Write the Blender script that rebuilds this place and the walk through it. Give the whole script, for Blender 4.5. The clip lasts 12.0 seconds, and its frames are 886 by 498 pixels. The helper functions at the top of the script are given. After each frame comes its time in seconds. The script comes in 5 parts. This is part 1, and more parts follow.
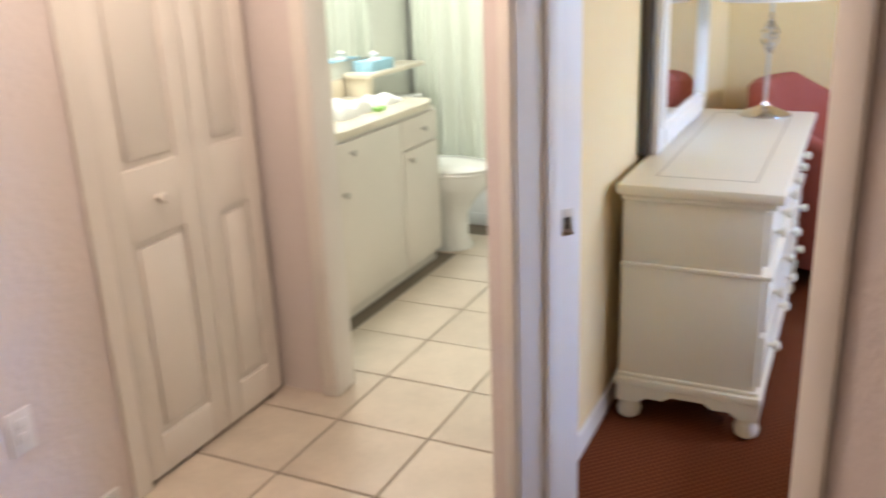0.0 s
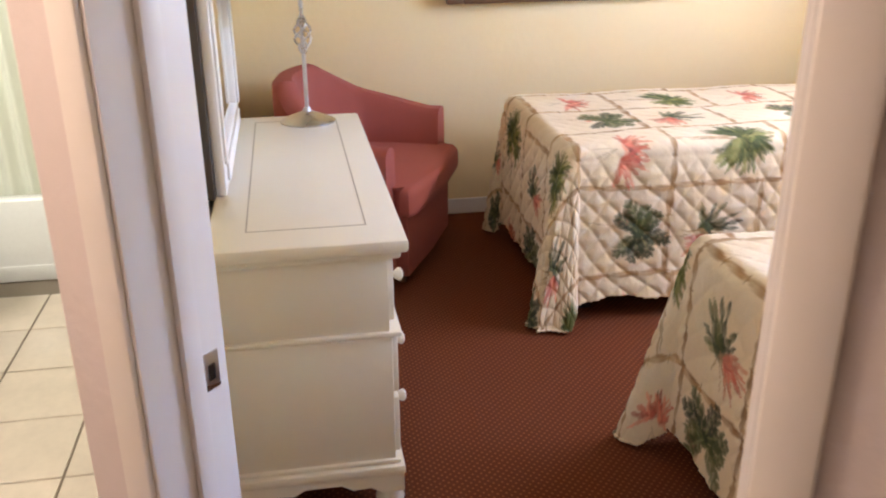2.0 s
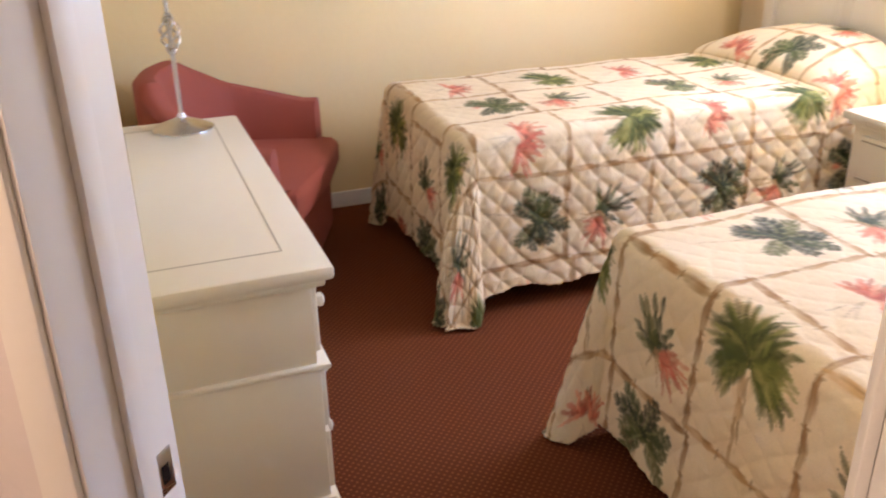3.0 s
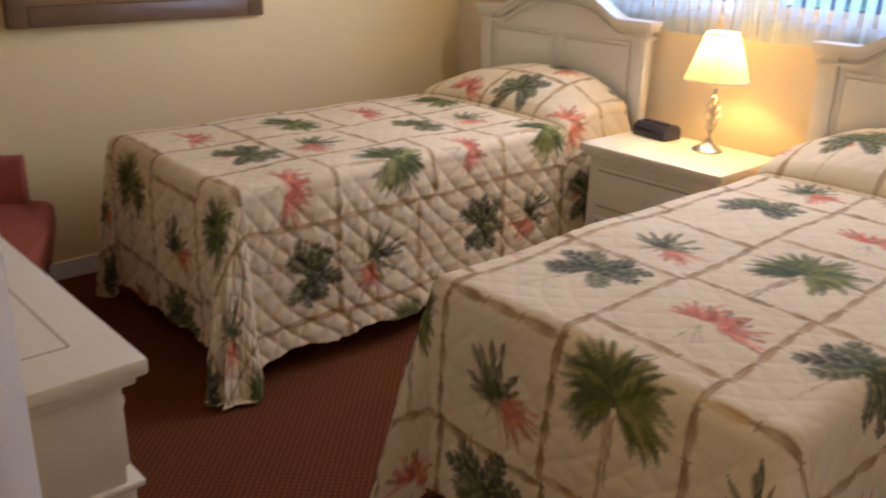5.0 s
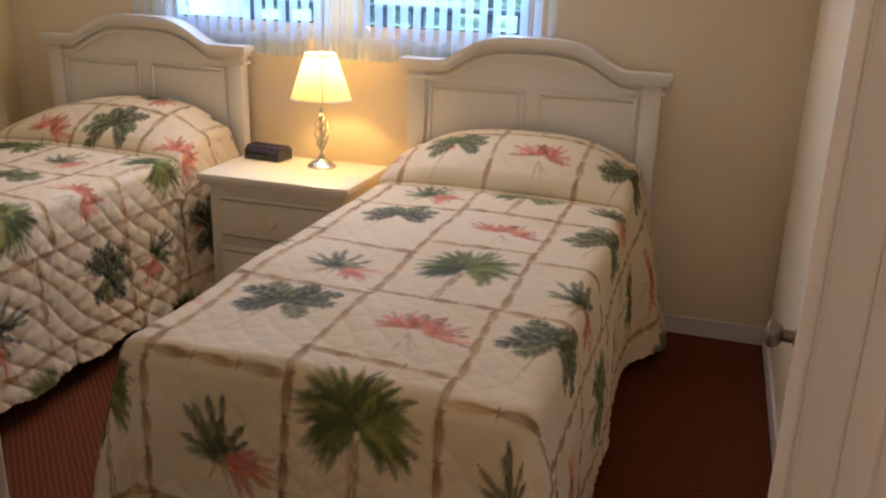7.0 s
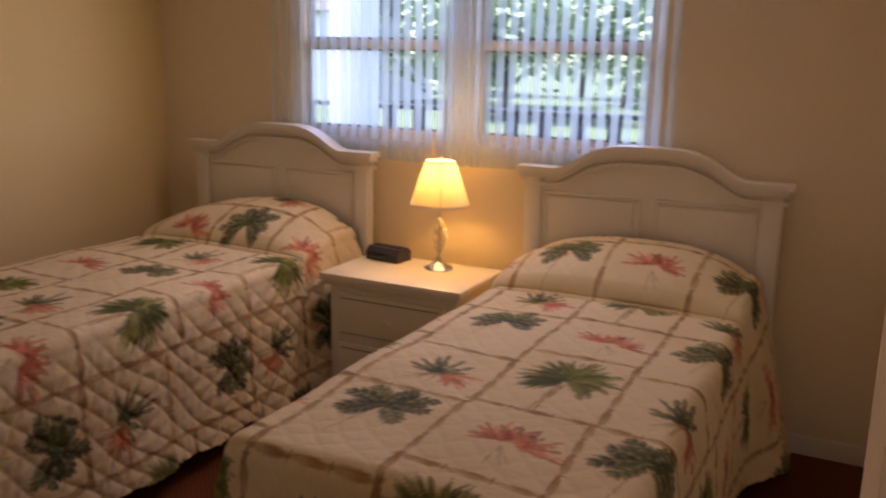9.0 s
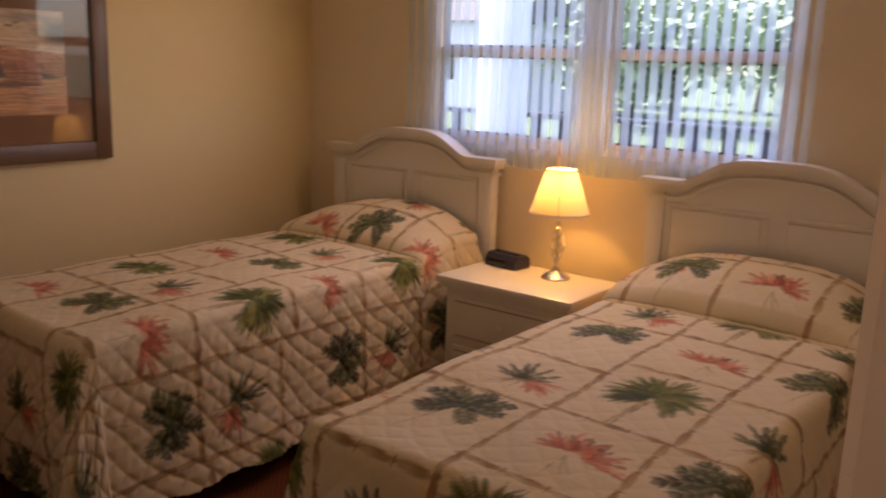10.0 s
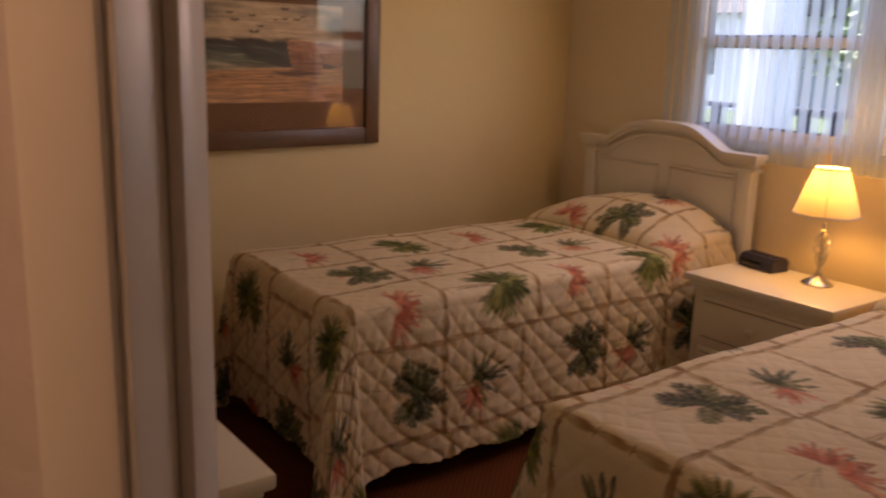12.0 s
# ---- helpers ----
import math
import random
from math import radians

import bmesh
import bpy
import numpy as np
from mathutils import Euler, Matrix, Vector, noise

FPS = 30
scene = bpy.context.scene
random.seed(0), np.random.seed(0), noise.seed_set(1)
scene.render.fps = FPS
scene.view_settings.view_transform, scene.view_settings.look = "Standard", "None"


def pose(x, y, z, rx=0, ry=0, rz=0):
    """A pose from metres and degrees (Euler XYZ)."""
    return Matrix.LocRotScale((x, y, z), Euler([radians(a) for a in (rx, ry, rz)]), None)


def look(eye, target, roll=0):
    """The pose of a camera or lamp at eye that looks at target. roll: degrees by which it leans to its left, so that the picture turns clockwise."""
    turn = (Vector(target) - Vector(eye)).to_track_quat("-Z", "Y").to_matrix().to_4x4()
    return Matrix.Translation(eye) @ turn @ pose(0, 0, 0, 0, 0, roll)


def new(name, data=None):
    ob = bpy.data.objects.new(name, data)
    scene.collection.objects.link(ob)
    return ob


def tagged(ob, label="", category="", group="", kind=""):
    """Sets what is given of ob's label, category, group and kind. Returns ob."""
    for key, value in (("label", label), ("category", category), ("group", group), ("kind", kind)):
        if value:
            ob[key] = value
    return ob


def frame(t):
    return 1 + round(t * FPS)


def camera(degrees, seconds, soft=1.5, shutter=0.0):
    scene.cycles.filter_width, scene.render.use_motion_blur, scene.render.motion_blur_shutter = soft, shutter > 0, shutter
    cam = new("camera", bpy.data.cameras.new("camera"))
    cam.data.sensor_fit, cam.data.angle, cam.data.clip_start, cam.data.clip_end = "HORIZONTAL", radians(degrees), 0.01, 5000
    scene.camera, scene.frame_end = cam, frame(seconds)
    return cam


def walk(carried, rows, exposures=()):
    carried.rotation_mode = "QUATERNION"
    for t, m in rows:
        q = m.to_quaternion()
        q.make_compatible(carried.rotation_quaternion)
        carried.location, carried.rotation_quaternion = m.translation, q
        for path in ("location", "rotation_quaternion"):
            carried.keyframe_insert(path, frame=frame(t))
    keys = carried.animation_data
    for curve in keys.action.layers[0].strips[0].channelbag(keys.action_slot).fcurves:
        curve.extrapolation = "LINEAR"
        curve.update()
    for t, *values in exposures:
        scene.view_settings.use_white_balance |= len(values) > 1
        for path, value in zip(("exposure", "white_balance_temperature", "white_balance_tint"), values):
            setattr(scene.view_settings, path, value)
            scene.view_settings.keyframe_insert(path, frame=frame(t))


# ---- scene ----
cam = camera(54.3, 12.0, soft=2.0, shutter=0.5)
PATH = [
    (0, (4.964, 0.74, 1.496), (3.261, -0.097, 0.863), -2.4),
    (0.5, (4.783, 0.655, 1.518), (2.965, 0.179, 0.833), -1.4),
    (1, (4.628, 0.541, 1.528), (2.76, 0.379, 0.833), -1.9),
    (1.5, (4.524, 0.395, 1.581), (2.683, 0.561, 0.82), -0.0),
    (2, (4.361, 0.313, 1.583), (2.531, 0.639, 0.844), -0.4),
    (2.5, (4.207, 0.28, 1.612), (2.429, 0.724, 0.811), -1.2),
    (3, (4.135, 0.187, 1.632), (2.421, 0.831, 0.827), -1.1),
    (4.8, (3.829, 0.022, 1.561), (2.405, 1.226, 0.839), 1.3),
    (5, (3.765, 0.022, 1.563), (2.393, 1.296, 0.861), 1.7),
    (5.5, (3.639, -0.019, 1.571), (2.497, 1.468, 0.875), 2.0),
    (6, (3.551, -0.09, 1.58), (2.725, 1.593, 0.882), 1.1),
    (6.5, (3.494, -0.113, 1.573), (2.88, 1.663, 0.889), 2.2),
    (6.7, (3.485, -0.12, 1.575), (2.928, 1.681, 0.905), 2.0),
    (8.3, (3.493, -0.144, 1.62), (2.915, 1.712, 1.152), 1.7),
    (8.5, (3.5, -0.142, 1.617), (2.895, 1.702, 1.135), 1.8),
    (9, (3.576, -0.12, 1.637), (2.712, 1.631, 1.202), 1.2),
    (9.5, (3.685, -0.066, 1.639), (2.659, 1.601, 1.224), 1.5),
    (10, (3.767, -0.028, 1.629), (2.582, 1.527, 1.207), 1.9),
    (10.5, (3.793, -0.02, 1.622), (2.476, 1.42, 1.182), 2.1),
    (11, (3.788, -0.041, 1.622), (2.402, 1.333, 1.188), 1.8),
    (11.5, (3.787, -0.056, 1.624), (2.32, 1.235, 1.197), 1.6),
    (12, (3.775, -0.066, 1.609), (2.207, 1.09, 1.159), 1.8),
]
EXPOSURES = [(0, 5.3, 6700, 14), (1.5, 5.25, 7000, 19), (3.2, 5.2, 8000, 22), (4.8, 4.1, 8500, 23), (6.7, 3.86, 8300, 22), (8.3, 2.88, 11700, 37), (10.5, 2.84, 14500, 46), (12, 2.75, 15600, 46)]
walk(cam, [(t, look(eye, target, roll)) for t, eye, target, roll in PATH], EXPOSURES)

# ---- world and lights ----
world = bpy.data.worlds.new("sky")
scene.world = world
world.use_nodes = True
wn = world.node_tree.nodes
sky = wn.new("ShaderNodeTexSky")
sky.sky_type = "NISHITA"
sky.sun_disc = False
sky.sun_elevation, sky.sun_rotation = radians(51.2), radians(264.3)
wn["Background"].inputs["Strength"].default_value = 0.15
world.node_tree.links.new(sky.outputs[0], wn["Background"].inputs["Color"])


def lamp(name, kind, m, energy, color, **values):
    data = bpy.data.lights.new(name, kind)
    data.energy, data.color = energy, color
    for key, value in values.items():
        if key == "size":
            data.size = value
        elif key == "size_y":
            data.shape, data.size_y = "RECTANGLE", value
        elif key == "angle":
            data.angle = value
        elif key == "radius":
            data.shadow_soft_size = value
    ob = new(name, data)
    ob.matrix_world = m
    return ob


lamp("sun", "SUN", look((-8.0, -0.8, 10), (0, 0, 0)), 3.4, (1.0, 0.99, 0.97), angle=radians(10))
# added strip lamp inside the blind, standing in for daylight through the bedroom window
lamp("window_fill", "AREA", look((1.80, 3.49, 2.09), (1.80, 0.6, 0.9)), 1.78, (0.76, 0.81, 1.0), size=1.75, size_y=0.10)
# bulb in the bedside lamp
lamp("bedside_bulb", "POINT", pose(1.826, 3.384, 1.112), 0.52, (1.0, 0.76, 0.34), radius=0.03)
# hall ceiling lamp and bathroom lamp
lamp("hall_light", "POINT", pose(3.55, -0.62, 2.26), 0.80, (1.0, 0.85, 0.72), radius=0.14)
lamp("bath_light", "AREA", look((1.5, -1.45, 2.20), (1.3, -0.9, 0)), 0.69, (0.95, 1.0, 0.94), size=0.9, size_y=0.25)


# ---- materials ----
def material(name, color, rough=0.6, metal=0.0, vary=0.08, scale=6.0, bump=0.0, bump_scale=60.0, fine=0.04, coat=0.0, sheen=0.0):
    """A surface with large soft stains, fine grain and relief."""
    m = bpy.data.materials.new(name)
    m.use_nodes = True
    nt = m.node_tree
    b = nt.nodes["Principled BSDF"]
    b.inputs["Roughness"].default_value, b.inputs["Metallic"].default_value = rough, metal
    b.inputs["Coat Weight"].default_value = coat
    b.inputs["Sheen Weight"].default_value = sheen
    big, small = nt.nodes.new("ShaderNodeTexNoise"), nt.nodes.new("ShaderNodeTexNoise")
    big.inputs["Scale"].default_value, small.inputs["Scale"].default_value = scale, bump_scale
    big.inputs["Detail"].default_value, small.inputs["Detail"].default_value = 3, 4
    geo = nt.nodes.new("ShaderNodeNewGeometry")
    for n in (big, small):
        nt.links.new(geo.outputs["Position"], n.inputs["Vector"])
    add = nt.nodes.new("ShaderNodeMath")
    add.operation = "MULTIPLY_ADD"
    add.inputs[1].default_value, add.inputs[2].default_value = vary * 2, 1 - vary
    nt.links.new(big.outputs["Fac"], add.inputs[0])
    add2 = nt.nodes.new("ShaderNodeMath")
    add2.operation = "MULTIPLY_ADD"
    add2.inputs[1].default_value = fine * 2
    nt.links.new(small.outputs["Fac"], add2.inputs[0])
    nt.links.new(add.outputs[0], add2.inputs[2])
    mix = nt.nodes.new("ShaderNodeVectorMath")
    mix.operation = "SCALE"
    mix.inputs[0].default_value = color
    nt.links.new(add2.outputs[0], mix.inputs["Scale"])
    nt.links.new(mix.outputs[0], b.inputs["Base Color"])
    rr = nt.nodes.new("ShaderNodeMath")
    rr.operation = "MULTIPLY_ADD"
    rr.inputs[1].default_value, rr.inputs[2].default_value = 0.16, rough - 0.08
    nt.links.new(big.outputs["Fac"], rr.inputs[0])
    nt.links.new(rr.outputs[0], b.inputs["Roughness"])
    if bump:
        bp = nt.nodes.new("ShaderNodeBump")
        bp.inputs["Strength"].default_value, bp.inputs["Distance"].default_value = bump, 0.004
        nt.links.new(small.outputs["Fac"], bp.inputs["Height"])
        nt.links.new(bp.outputs[0], b.inputs["Normal"])
    return m


# one bedroom paint in two tones: the walls' light and shade put into colour
WALL_Y = material("cream_wall_paint_shaded", (0.74, 0.57, 0.31), 0.75, vary=0.04, scale=1.6, bump=0.22, bump_scale=34, fine=0.02)
WALL_N = material("cream_wall_paint_lit", (0.82, 0.70, 0.52), 0.75, vary=0.04, scale=1.6, bump=0.22, bump_scale=34, fine=0.02)
WALL_H = material("hall_wall_paint", (0.73, 0.65, 0.62), 0.75, vary=0.04, scale=1.8, bump=0.6, bump_scale=46, fine=0.02)
WALL_B = material("bathroom_wall_paint", (0.72, 0.74, 0.68), 0.6, vary=0.03, bump=0.15)
CEIL = material("ceiling_paint", (0.80, 0.78, 0.74), 0.85, vary=0.03, bump=0.5, bump_scale=90)
TRIM = material("white_trim_paint", (0.78, 0.75, 0.72), 0.38, vary=0.03, scale=3, bump=0.05, bump_scale=25, fine=0.015)
DOORP = material("white_door_paint", (0.80, 0.75, 0.69), 0.42, vary=0.03, scale=3, bump=0.06, bump_scale=25, fine=0.015)
CREAM = material("cream_lacquer", (0.80, 0.75, 0.62), 0.33, vary=0.03, scale=4, bump=0.04, bump_scale=30, fine=0.015, coat=0.15)
CREAM2 = material("white_headboard_lacquer", (0.80, 0.77, 0.70), 0.40, vary=0.03, scale=4, bump=0.04, bump_scale=30, fine=0.015)
GROOVE = material("glaze_line", (0.34, 0.29, 0.20), 0.5)
DARK_GAP = material("dark_board_and_gap_shade", (0.055, 0.045, 0.035), 0.8)
CHAIRM = material("brick_red_upholstery", (0.30, 0.070, 0.048), 0.9, vary=0.12, scale=9, bump=0.35, bump_scale=420, fine=0.08)
NICKEL = material("brushed_nickel", (0.55, 0.53, 0.50), 0.28, metal=1.0, vary=0.05)
KNOBM = material("aged_bronze", (0.22, 0.185, 0.14), 0.30, metal=1.0, vary=0.1)
BRASS = material("aged_brass", (0.22, 0.16, 0.10), 0.45, metal=0.9)
PORC = material("white_porcelain", (0.82, 0.83, 0.81), 0.12, vary=0.02, coat=0.5)
TUBM = material("white_enamel", (0.80, 0.83, 0.83), 0.2, vary=0.02, coat=0.4)
CURT = material("pale_green_curtain", (0.74, 0.78, 0.69), 0.8, vary=0.05, scale=5, bump=0.1, bump_scale=300)
COUNTER = material("cream_cultured_marble", (0.80, 0.73, 0.60), 0.2, vary=0.06, scale=8, coat=0.3)
TISSUE = material("blue_carton", (0.35, 0.62, 0.78), 0.6, vary=0.15, scale=30)
TOWEL = material("white_terry", (0.82, 0.82, 0.80), 0.95, bump=0.6, bump_scale=350)
SOAP = material("green_wrapper", (0.30, 0.62, 0.16), 0.4)
NAVY = material("dark_navy_plastic", (0.018, 0.018, 0.035), 0.42, vary=0.05)
BLACKP = material("dark_glossy_plastic", (0.01, 0.01, 0.012), 0.15)
FRAMEW = material("dark_walnut", (0.115, 0.055, 0.026), 0.4, vary=0.25, scale=14, bump=0.15, bump_scale=90, fine=0.1)
MATB = material("tan_picture_mat", (0.145, 0.062, 0.025), 0.85, vary=0.05)
ALU = material("white_aluminium", (0.86, 0.87, 0.88), 0.35, vary=0.03)
GASKET = material("black_gasket", (0.02, 0.02, 0.022), 0.6)
RAILM = material("dark_stained_rail", (0.05, 0.045, 0.055), 0.6, vary=0.2)
STUCCO = material("white_stucco", (0.66, 0.67, 0.68), 0.8, vary=0.05, bump=0.4)
BARK = material("grey_bark", (0.14, 0.11, 0.09), 0.9, vary=0.3, scale=20, bump=0.6)
LEAF = material("green_foliage", (0.20, 0.28, 0.15), 0.6, vary=0.4, scale=2.0)
LAWN = material("pale_lot_and_lawn", (0.085, 0.13, 0.06), 0.9, vary=0.35, scale=0.35, bump=0.3)
CAR_B = material("blue_car_paint", (0.05, 0.10, 0.22), 0.25, coat=0.8)
RUBBER = material("black_rubber", (0.02, 0.02, 0.02), 0.8)
GROUT = material("brown_grout", (0.22, 0.18, 0.14), 0.9, bump=0.3)
SHEET = material("pale_box_spring_cloth", (0.55, 0.48, 0.40), 0.9, bump=0.2, bump_scale=300)


def plain(name, **values):
    m = bpy.data.materials.new(name)
    m.use_nodes = True
    b = m.node_tree.nodes["Principled BSDF"]
    for key, value in values.items():
        b.inputs[key.replace("_", " ")].default_value = value
    return m


GLASS = plain("window_glass", Base_Color=(0.33, 0.62, 1.0, 1), Roughness=0.0, Transmission_Weight=1.0, IOR=1.02)
PGLASS = plain("picture_glass", Base_Color=(1, 1, 1, 1), Roughness=0.02, Transmission_Weight=1.0, IOR=1.34)
MIRROR = plain("mirror_silver", Base_Color=(0.86, 0.87, 0.86, 1), Roughness=0.02, Metallic=1.0)


def lampshade(name, color, through_color, share):
    """Thin shade cloth that lets part of the bulb's light through."""
    m = bpy.data.materials.new(name)
    m.use_nodes = True
    nt = m.node_tree
    nt.nodes.remove(nt.nodes["Principled BSDF"])
    d, tr, mix = nt.nodes.new("ShaderNodeBsdfDiffuse"), nt.nodes.new("ShaderNodeBsdfTranslucent"), nt.nodes.new("ShaderNodeMixShader")
    d.inputs["Color"].default_value, tr.inputs["Color"].default_value = color, through_color
    geo, weave = nt.nodes.new("ShaderNodeNewGeometry"), nt.nodes.new("ShaderNodeTexNoise")
    weave.inputs["Scale"].default_value = 220
    nt.links.new(geo.outputs["Position"], weave.inputs["Vector"])
    fac = nt.nodes.new("ShaderNodeMath")
    fac.operation = "MULTIPLY_ADD"
    fac.inputs[1].default_value, fac.inputs[2].default_value = 0.08, share - 0.04
    nt.links.new(weave.outputs["Fac"], fac.inputs[0])
    nt.links.new(fac.outputs[0], mix.inputs[0])
    nt.links.new(d.outputs[0], mix.inputs[1])
    nt.links.new(tr.outputs[0], mix.inputs[2])
    nt.links.new(mix.outputs[0], nt.nodes["Material Output"].inputs["Surface"])
    return m


SHADE_ON = lampshade("lit_cream_shade_cloth", (0.80, 0.70, 0.52, 1), (0.92, 0.79, 0.54, 1), 0.25)
SHADE = material("white_fabric_shade", (0.82, 0.79, 0.74), 0.9, vary=0.03, bump=0.1, bump_scale=400)


def voile(name):
    """Sheer white cloth of the window vanes: partly see-through."""
    m = bpy.data.materials.new(name)
    m.use_nodes = True
    nt = m.node_tree
    out = nt.nodes["Material Output"]
    nt.nodes.remove(nt.nodes["Principled BSDF"])
    see, cloth, dif = (nt.nodes.new("ShaderNodeBsdf" + k) for k in ("Transparent", "Translucent", "Diffuse"))
    a, b = nt.nodes.new("ShaderNodeMixShader"), nt.nodes.new("ShaderNodeMixShader")
    cloth.inputs["Color"].default_value = (0.80, 0.93, 1.0, 1)
    dif.inputs["Color"].default_value = (0.78, 0.84, 0.88, 1)
    a.inputs[0].default_value, b.inputs[0].default_value = 0.16, 0.56
    nt.links.new(cloth.outputs[0], a.inputs[1])
    nt.links.new(dif.outputs[0], a.inputs[2])
    nt.links.new(see.outputs[0], b.inputs[1])
    nt.links.new(a.outputs[0], b.inputs[2])
    nt.links.new(b.outputs[0], out.inputs["Surface"])
    return m


VOILE = voile("sheer_vane_cloth")


def dotted_carpet():
    m = material("red_dotted_carpet", (0.110, 0.030, 0.012), 0.95, vary=0.10, scale=2.2, bump=0.5, bump_scale=260, fine=0.12)
    nt = m.node_tree
    b = nt.nodes["Principled BSDF"]
    b.inputs["Specular IOR Level"].default_value = 0.1
    old = b.inputs["Base Color"].links[0].from_socket
    geo = nt.nodes.new("ShaderNodeNewGeometry")
    turn = nt.nodes.new("ShaderNodeVectorRotate")
    turn.rotation_type = "Z_AXIS"
    turn.inputs["Angle"].default_value = 0.0
    nt.links.new(geo.outputs["Position"], turn.inputs["Vector"])
    sep = nt.nodes.new("ShaderNodeSeparateXYZ")
    nt.links.new(turn.outputs[0], sep.inputs[0])
    waves = []
    for axis in "XY":
        f = nt.nodes.new("ShaderNodeMath")
        f.operation = "MULTIPLY"
        f.inputs[1].default_value = 2 * math.pi / 0.026
        s = nt.nodes.new("ShaderNodeMath")
        s.operation = "SINE"
        nt.links.new(sep.outputs[axis], f.inputs[0])
        nt.links.new(f.outputs[0], s.inputs[0])
        waves.append(s)
    prod = nt.nodes.new("ShaderNodeMath")
    prod.operation = "MULTIPLY"
    nt.links.new(waves[0].outputs[0], prod.inputs[0])
    nt.links.new(waves[1].outputs[0], prod.inputs[1])
    ramp = nt.nodes.new("ShaderNodeMapRange")
    ramp.inputs["From Min"].default_value, ramp.inputs["From Max"].default_value = 0.45, 0.8
    ramp.inputs["To Min"].default_value, ramp.inputs["To Max"].default_value = 0.0, 0.55
    nt.links.new(prod.outputs[0], ramp.inputs["Value"])
    mix = nt.nodes.new("ShaderNodeMix")
    mix.data_type = "RGBA"
    nt.links.new(ramp.outputs[0], mix.inputs["Factor"])
    nt.links.new(old, mix.inputs[6])
    mix.inputs[7].default_value = (0.36, 0.12, 0.05, 1)
    nt.links.new(mix.outputs[2], b.inputs["Base Color"])
    return m


CARPET = dotted_carpet()


def tile_glaze():
    m = material("cream_floor_tile", (0.60, 0.52, 0.43), 0.32, vary=0.16, scale=7, bump=0.08, bump_scale=40, fine=0.08, coat=0.2)
    nt = m.node_tree
    b = nt.nodes["Principled BSDF"]
    old = b.inputs["Base Color"].links[0].from_socket
    info = nt.nodes.new("ShaderNodeObjectInfo")
    k = nt.nodes.new("ShaderNodeMath")
    k.operation = "MULTIPLY_ADD"
    k.inputs[1].default_value, k.inputs[2].default_value = 0.14, 0.93
    nt.links.new(info.outputs["Random"], k.inputs[0])
    v = nt.nodes.new("ShaderNodeVectorMath")
    v.operation = "SCALE"
    nt.links.new(old, v.inputs[0])
    nt.links.new(k.outputs[0], v.inputs["Scale"])
    nt.links.new(v.outputs[0], b.inputs["Base Color"])
    return m


TILE = tile_glaze()


def printed(name, rough=0.85, bump=0.25):
    """Cloth or paper whose print lies in the mesh's colour layer."""
    m = bpy.data.materials.new(name)
    m.use_nodes = True
    nt = m.node_tree
    b = nt.nodes["Principled BSDF"]
    b.inputs["Roughness"].default_value = rough
    att = nt.nodes.new("ShaderNodeVertexColor")
    att.layer_name = "print"
    n = nt.nodes.new("ShaderNodeTexNoise")
    n.inputs["Scale"].default_value, n.inputs["Detail"].default_value = 240, 3
    geo = nt.nodes.new("ShaderNodeNewGeometry")
    nt.links.new(geo.outputs["Position"], n.inputs["Vector"])
    k = nt.nodes.new("ShaderNodeMath")
    k.operation = "MULTIPLY_ADD"
    k.inputs[1].default_value, k.inputs[2].default_value = 0.2, 0.9
    nt.links.new(n.outputs["Fac"], k.inputs[0])
    v = nt.nodes.new("ShaderNodeVectorMath")
    v.operation = "SCALE"
    nt.links.new(att.outputs[0], v.inputs[0])
    nt.links.new(k.outputs[0], v.inputs["Scale"])
    nt.links.new(v.outputs[0], b.inputs["Base Color"])
    bp = nt.nodes.new("ShaderNodeBump")
    bp.inputs["Strength"].default_value, bp.inputs["Distance"].default_value = bump, 0.002
    nt.links.new(n.outputs["Fac"], bp.inputs["Height"])
    nt.links.new(bp.outputs[0], b.inputs["Normal"])
    return m


PRINT = printed("printed_cotton")
ART = printed("printed_paper", 0.6, 0.05)


# ---- mesh helpers ----
def box(bm, x0, x1, y0, y1, z0, z1, bevel=0.0, m=None):
    """A box with rounded edges."""
    vs = [bm.verts.new((x, y, z)) for z in (z0, z1) for y in (y0, y1) for x in (x0, x1)]
    fs = [bm.faces.new([vs[i] for i in q]) for q in ((0, 2, 3, 1), (4, 5, 7, 6), (0, 1, 5, 4), (2, 6, 7, 3), (0, 4, 6, 2), (1, 3, 7, 5))]
    if bevel:
        r = bmesh.ops.bevel(bm, geom=list({e for f in fs for e in f.edges}), offset=bevel, segments=2, affect="EDGES", profile=0.5)
        vs = list({v for f in r["faces"] for v in f.verts} | {v for v in vs if v.is_valid})
    if m is not None:
        bmesh.ops.transform(bm, matrix=m, verts=vs)
    return bm


def prism(bm, outline, lo, hi, axes="xyz"):
    """Pulls a flat outline along the third of the given axes."""
    order = ["xyz".index(a) for a in axes]

    def place(p, h):
        q = [0, 0, 0]
        q[order[0]], q[order[1]], q[order[2]] = p[0], p[1], h
        return bm.verts.new(q)

    a, b = [place(p, lo) for p in outline], [place(p, hi) for p in outline]
    n = len(outline)
    for i in range(n):
        bm.faces.new((a[i], a[(i + 1) % n], b[(i + 1) % n], b[i]))
    bm.faces.new(a[::-1])
    bm.faces.new(b)
    return bm


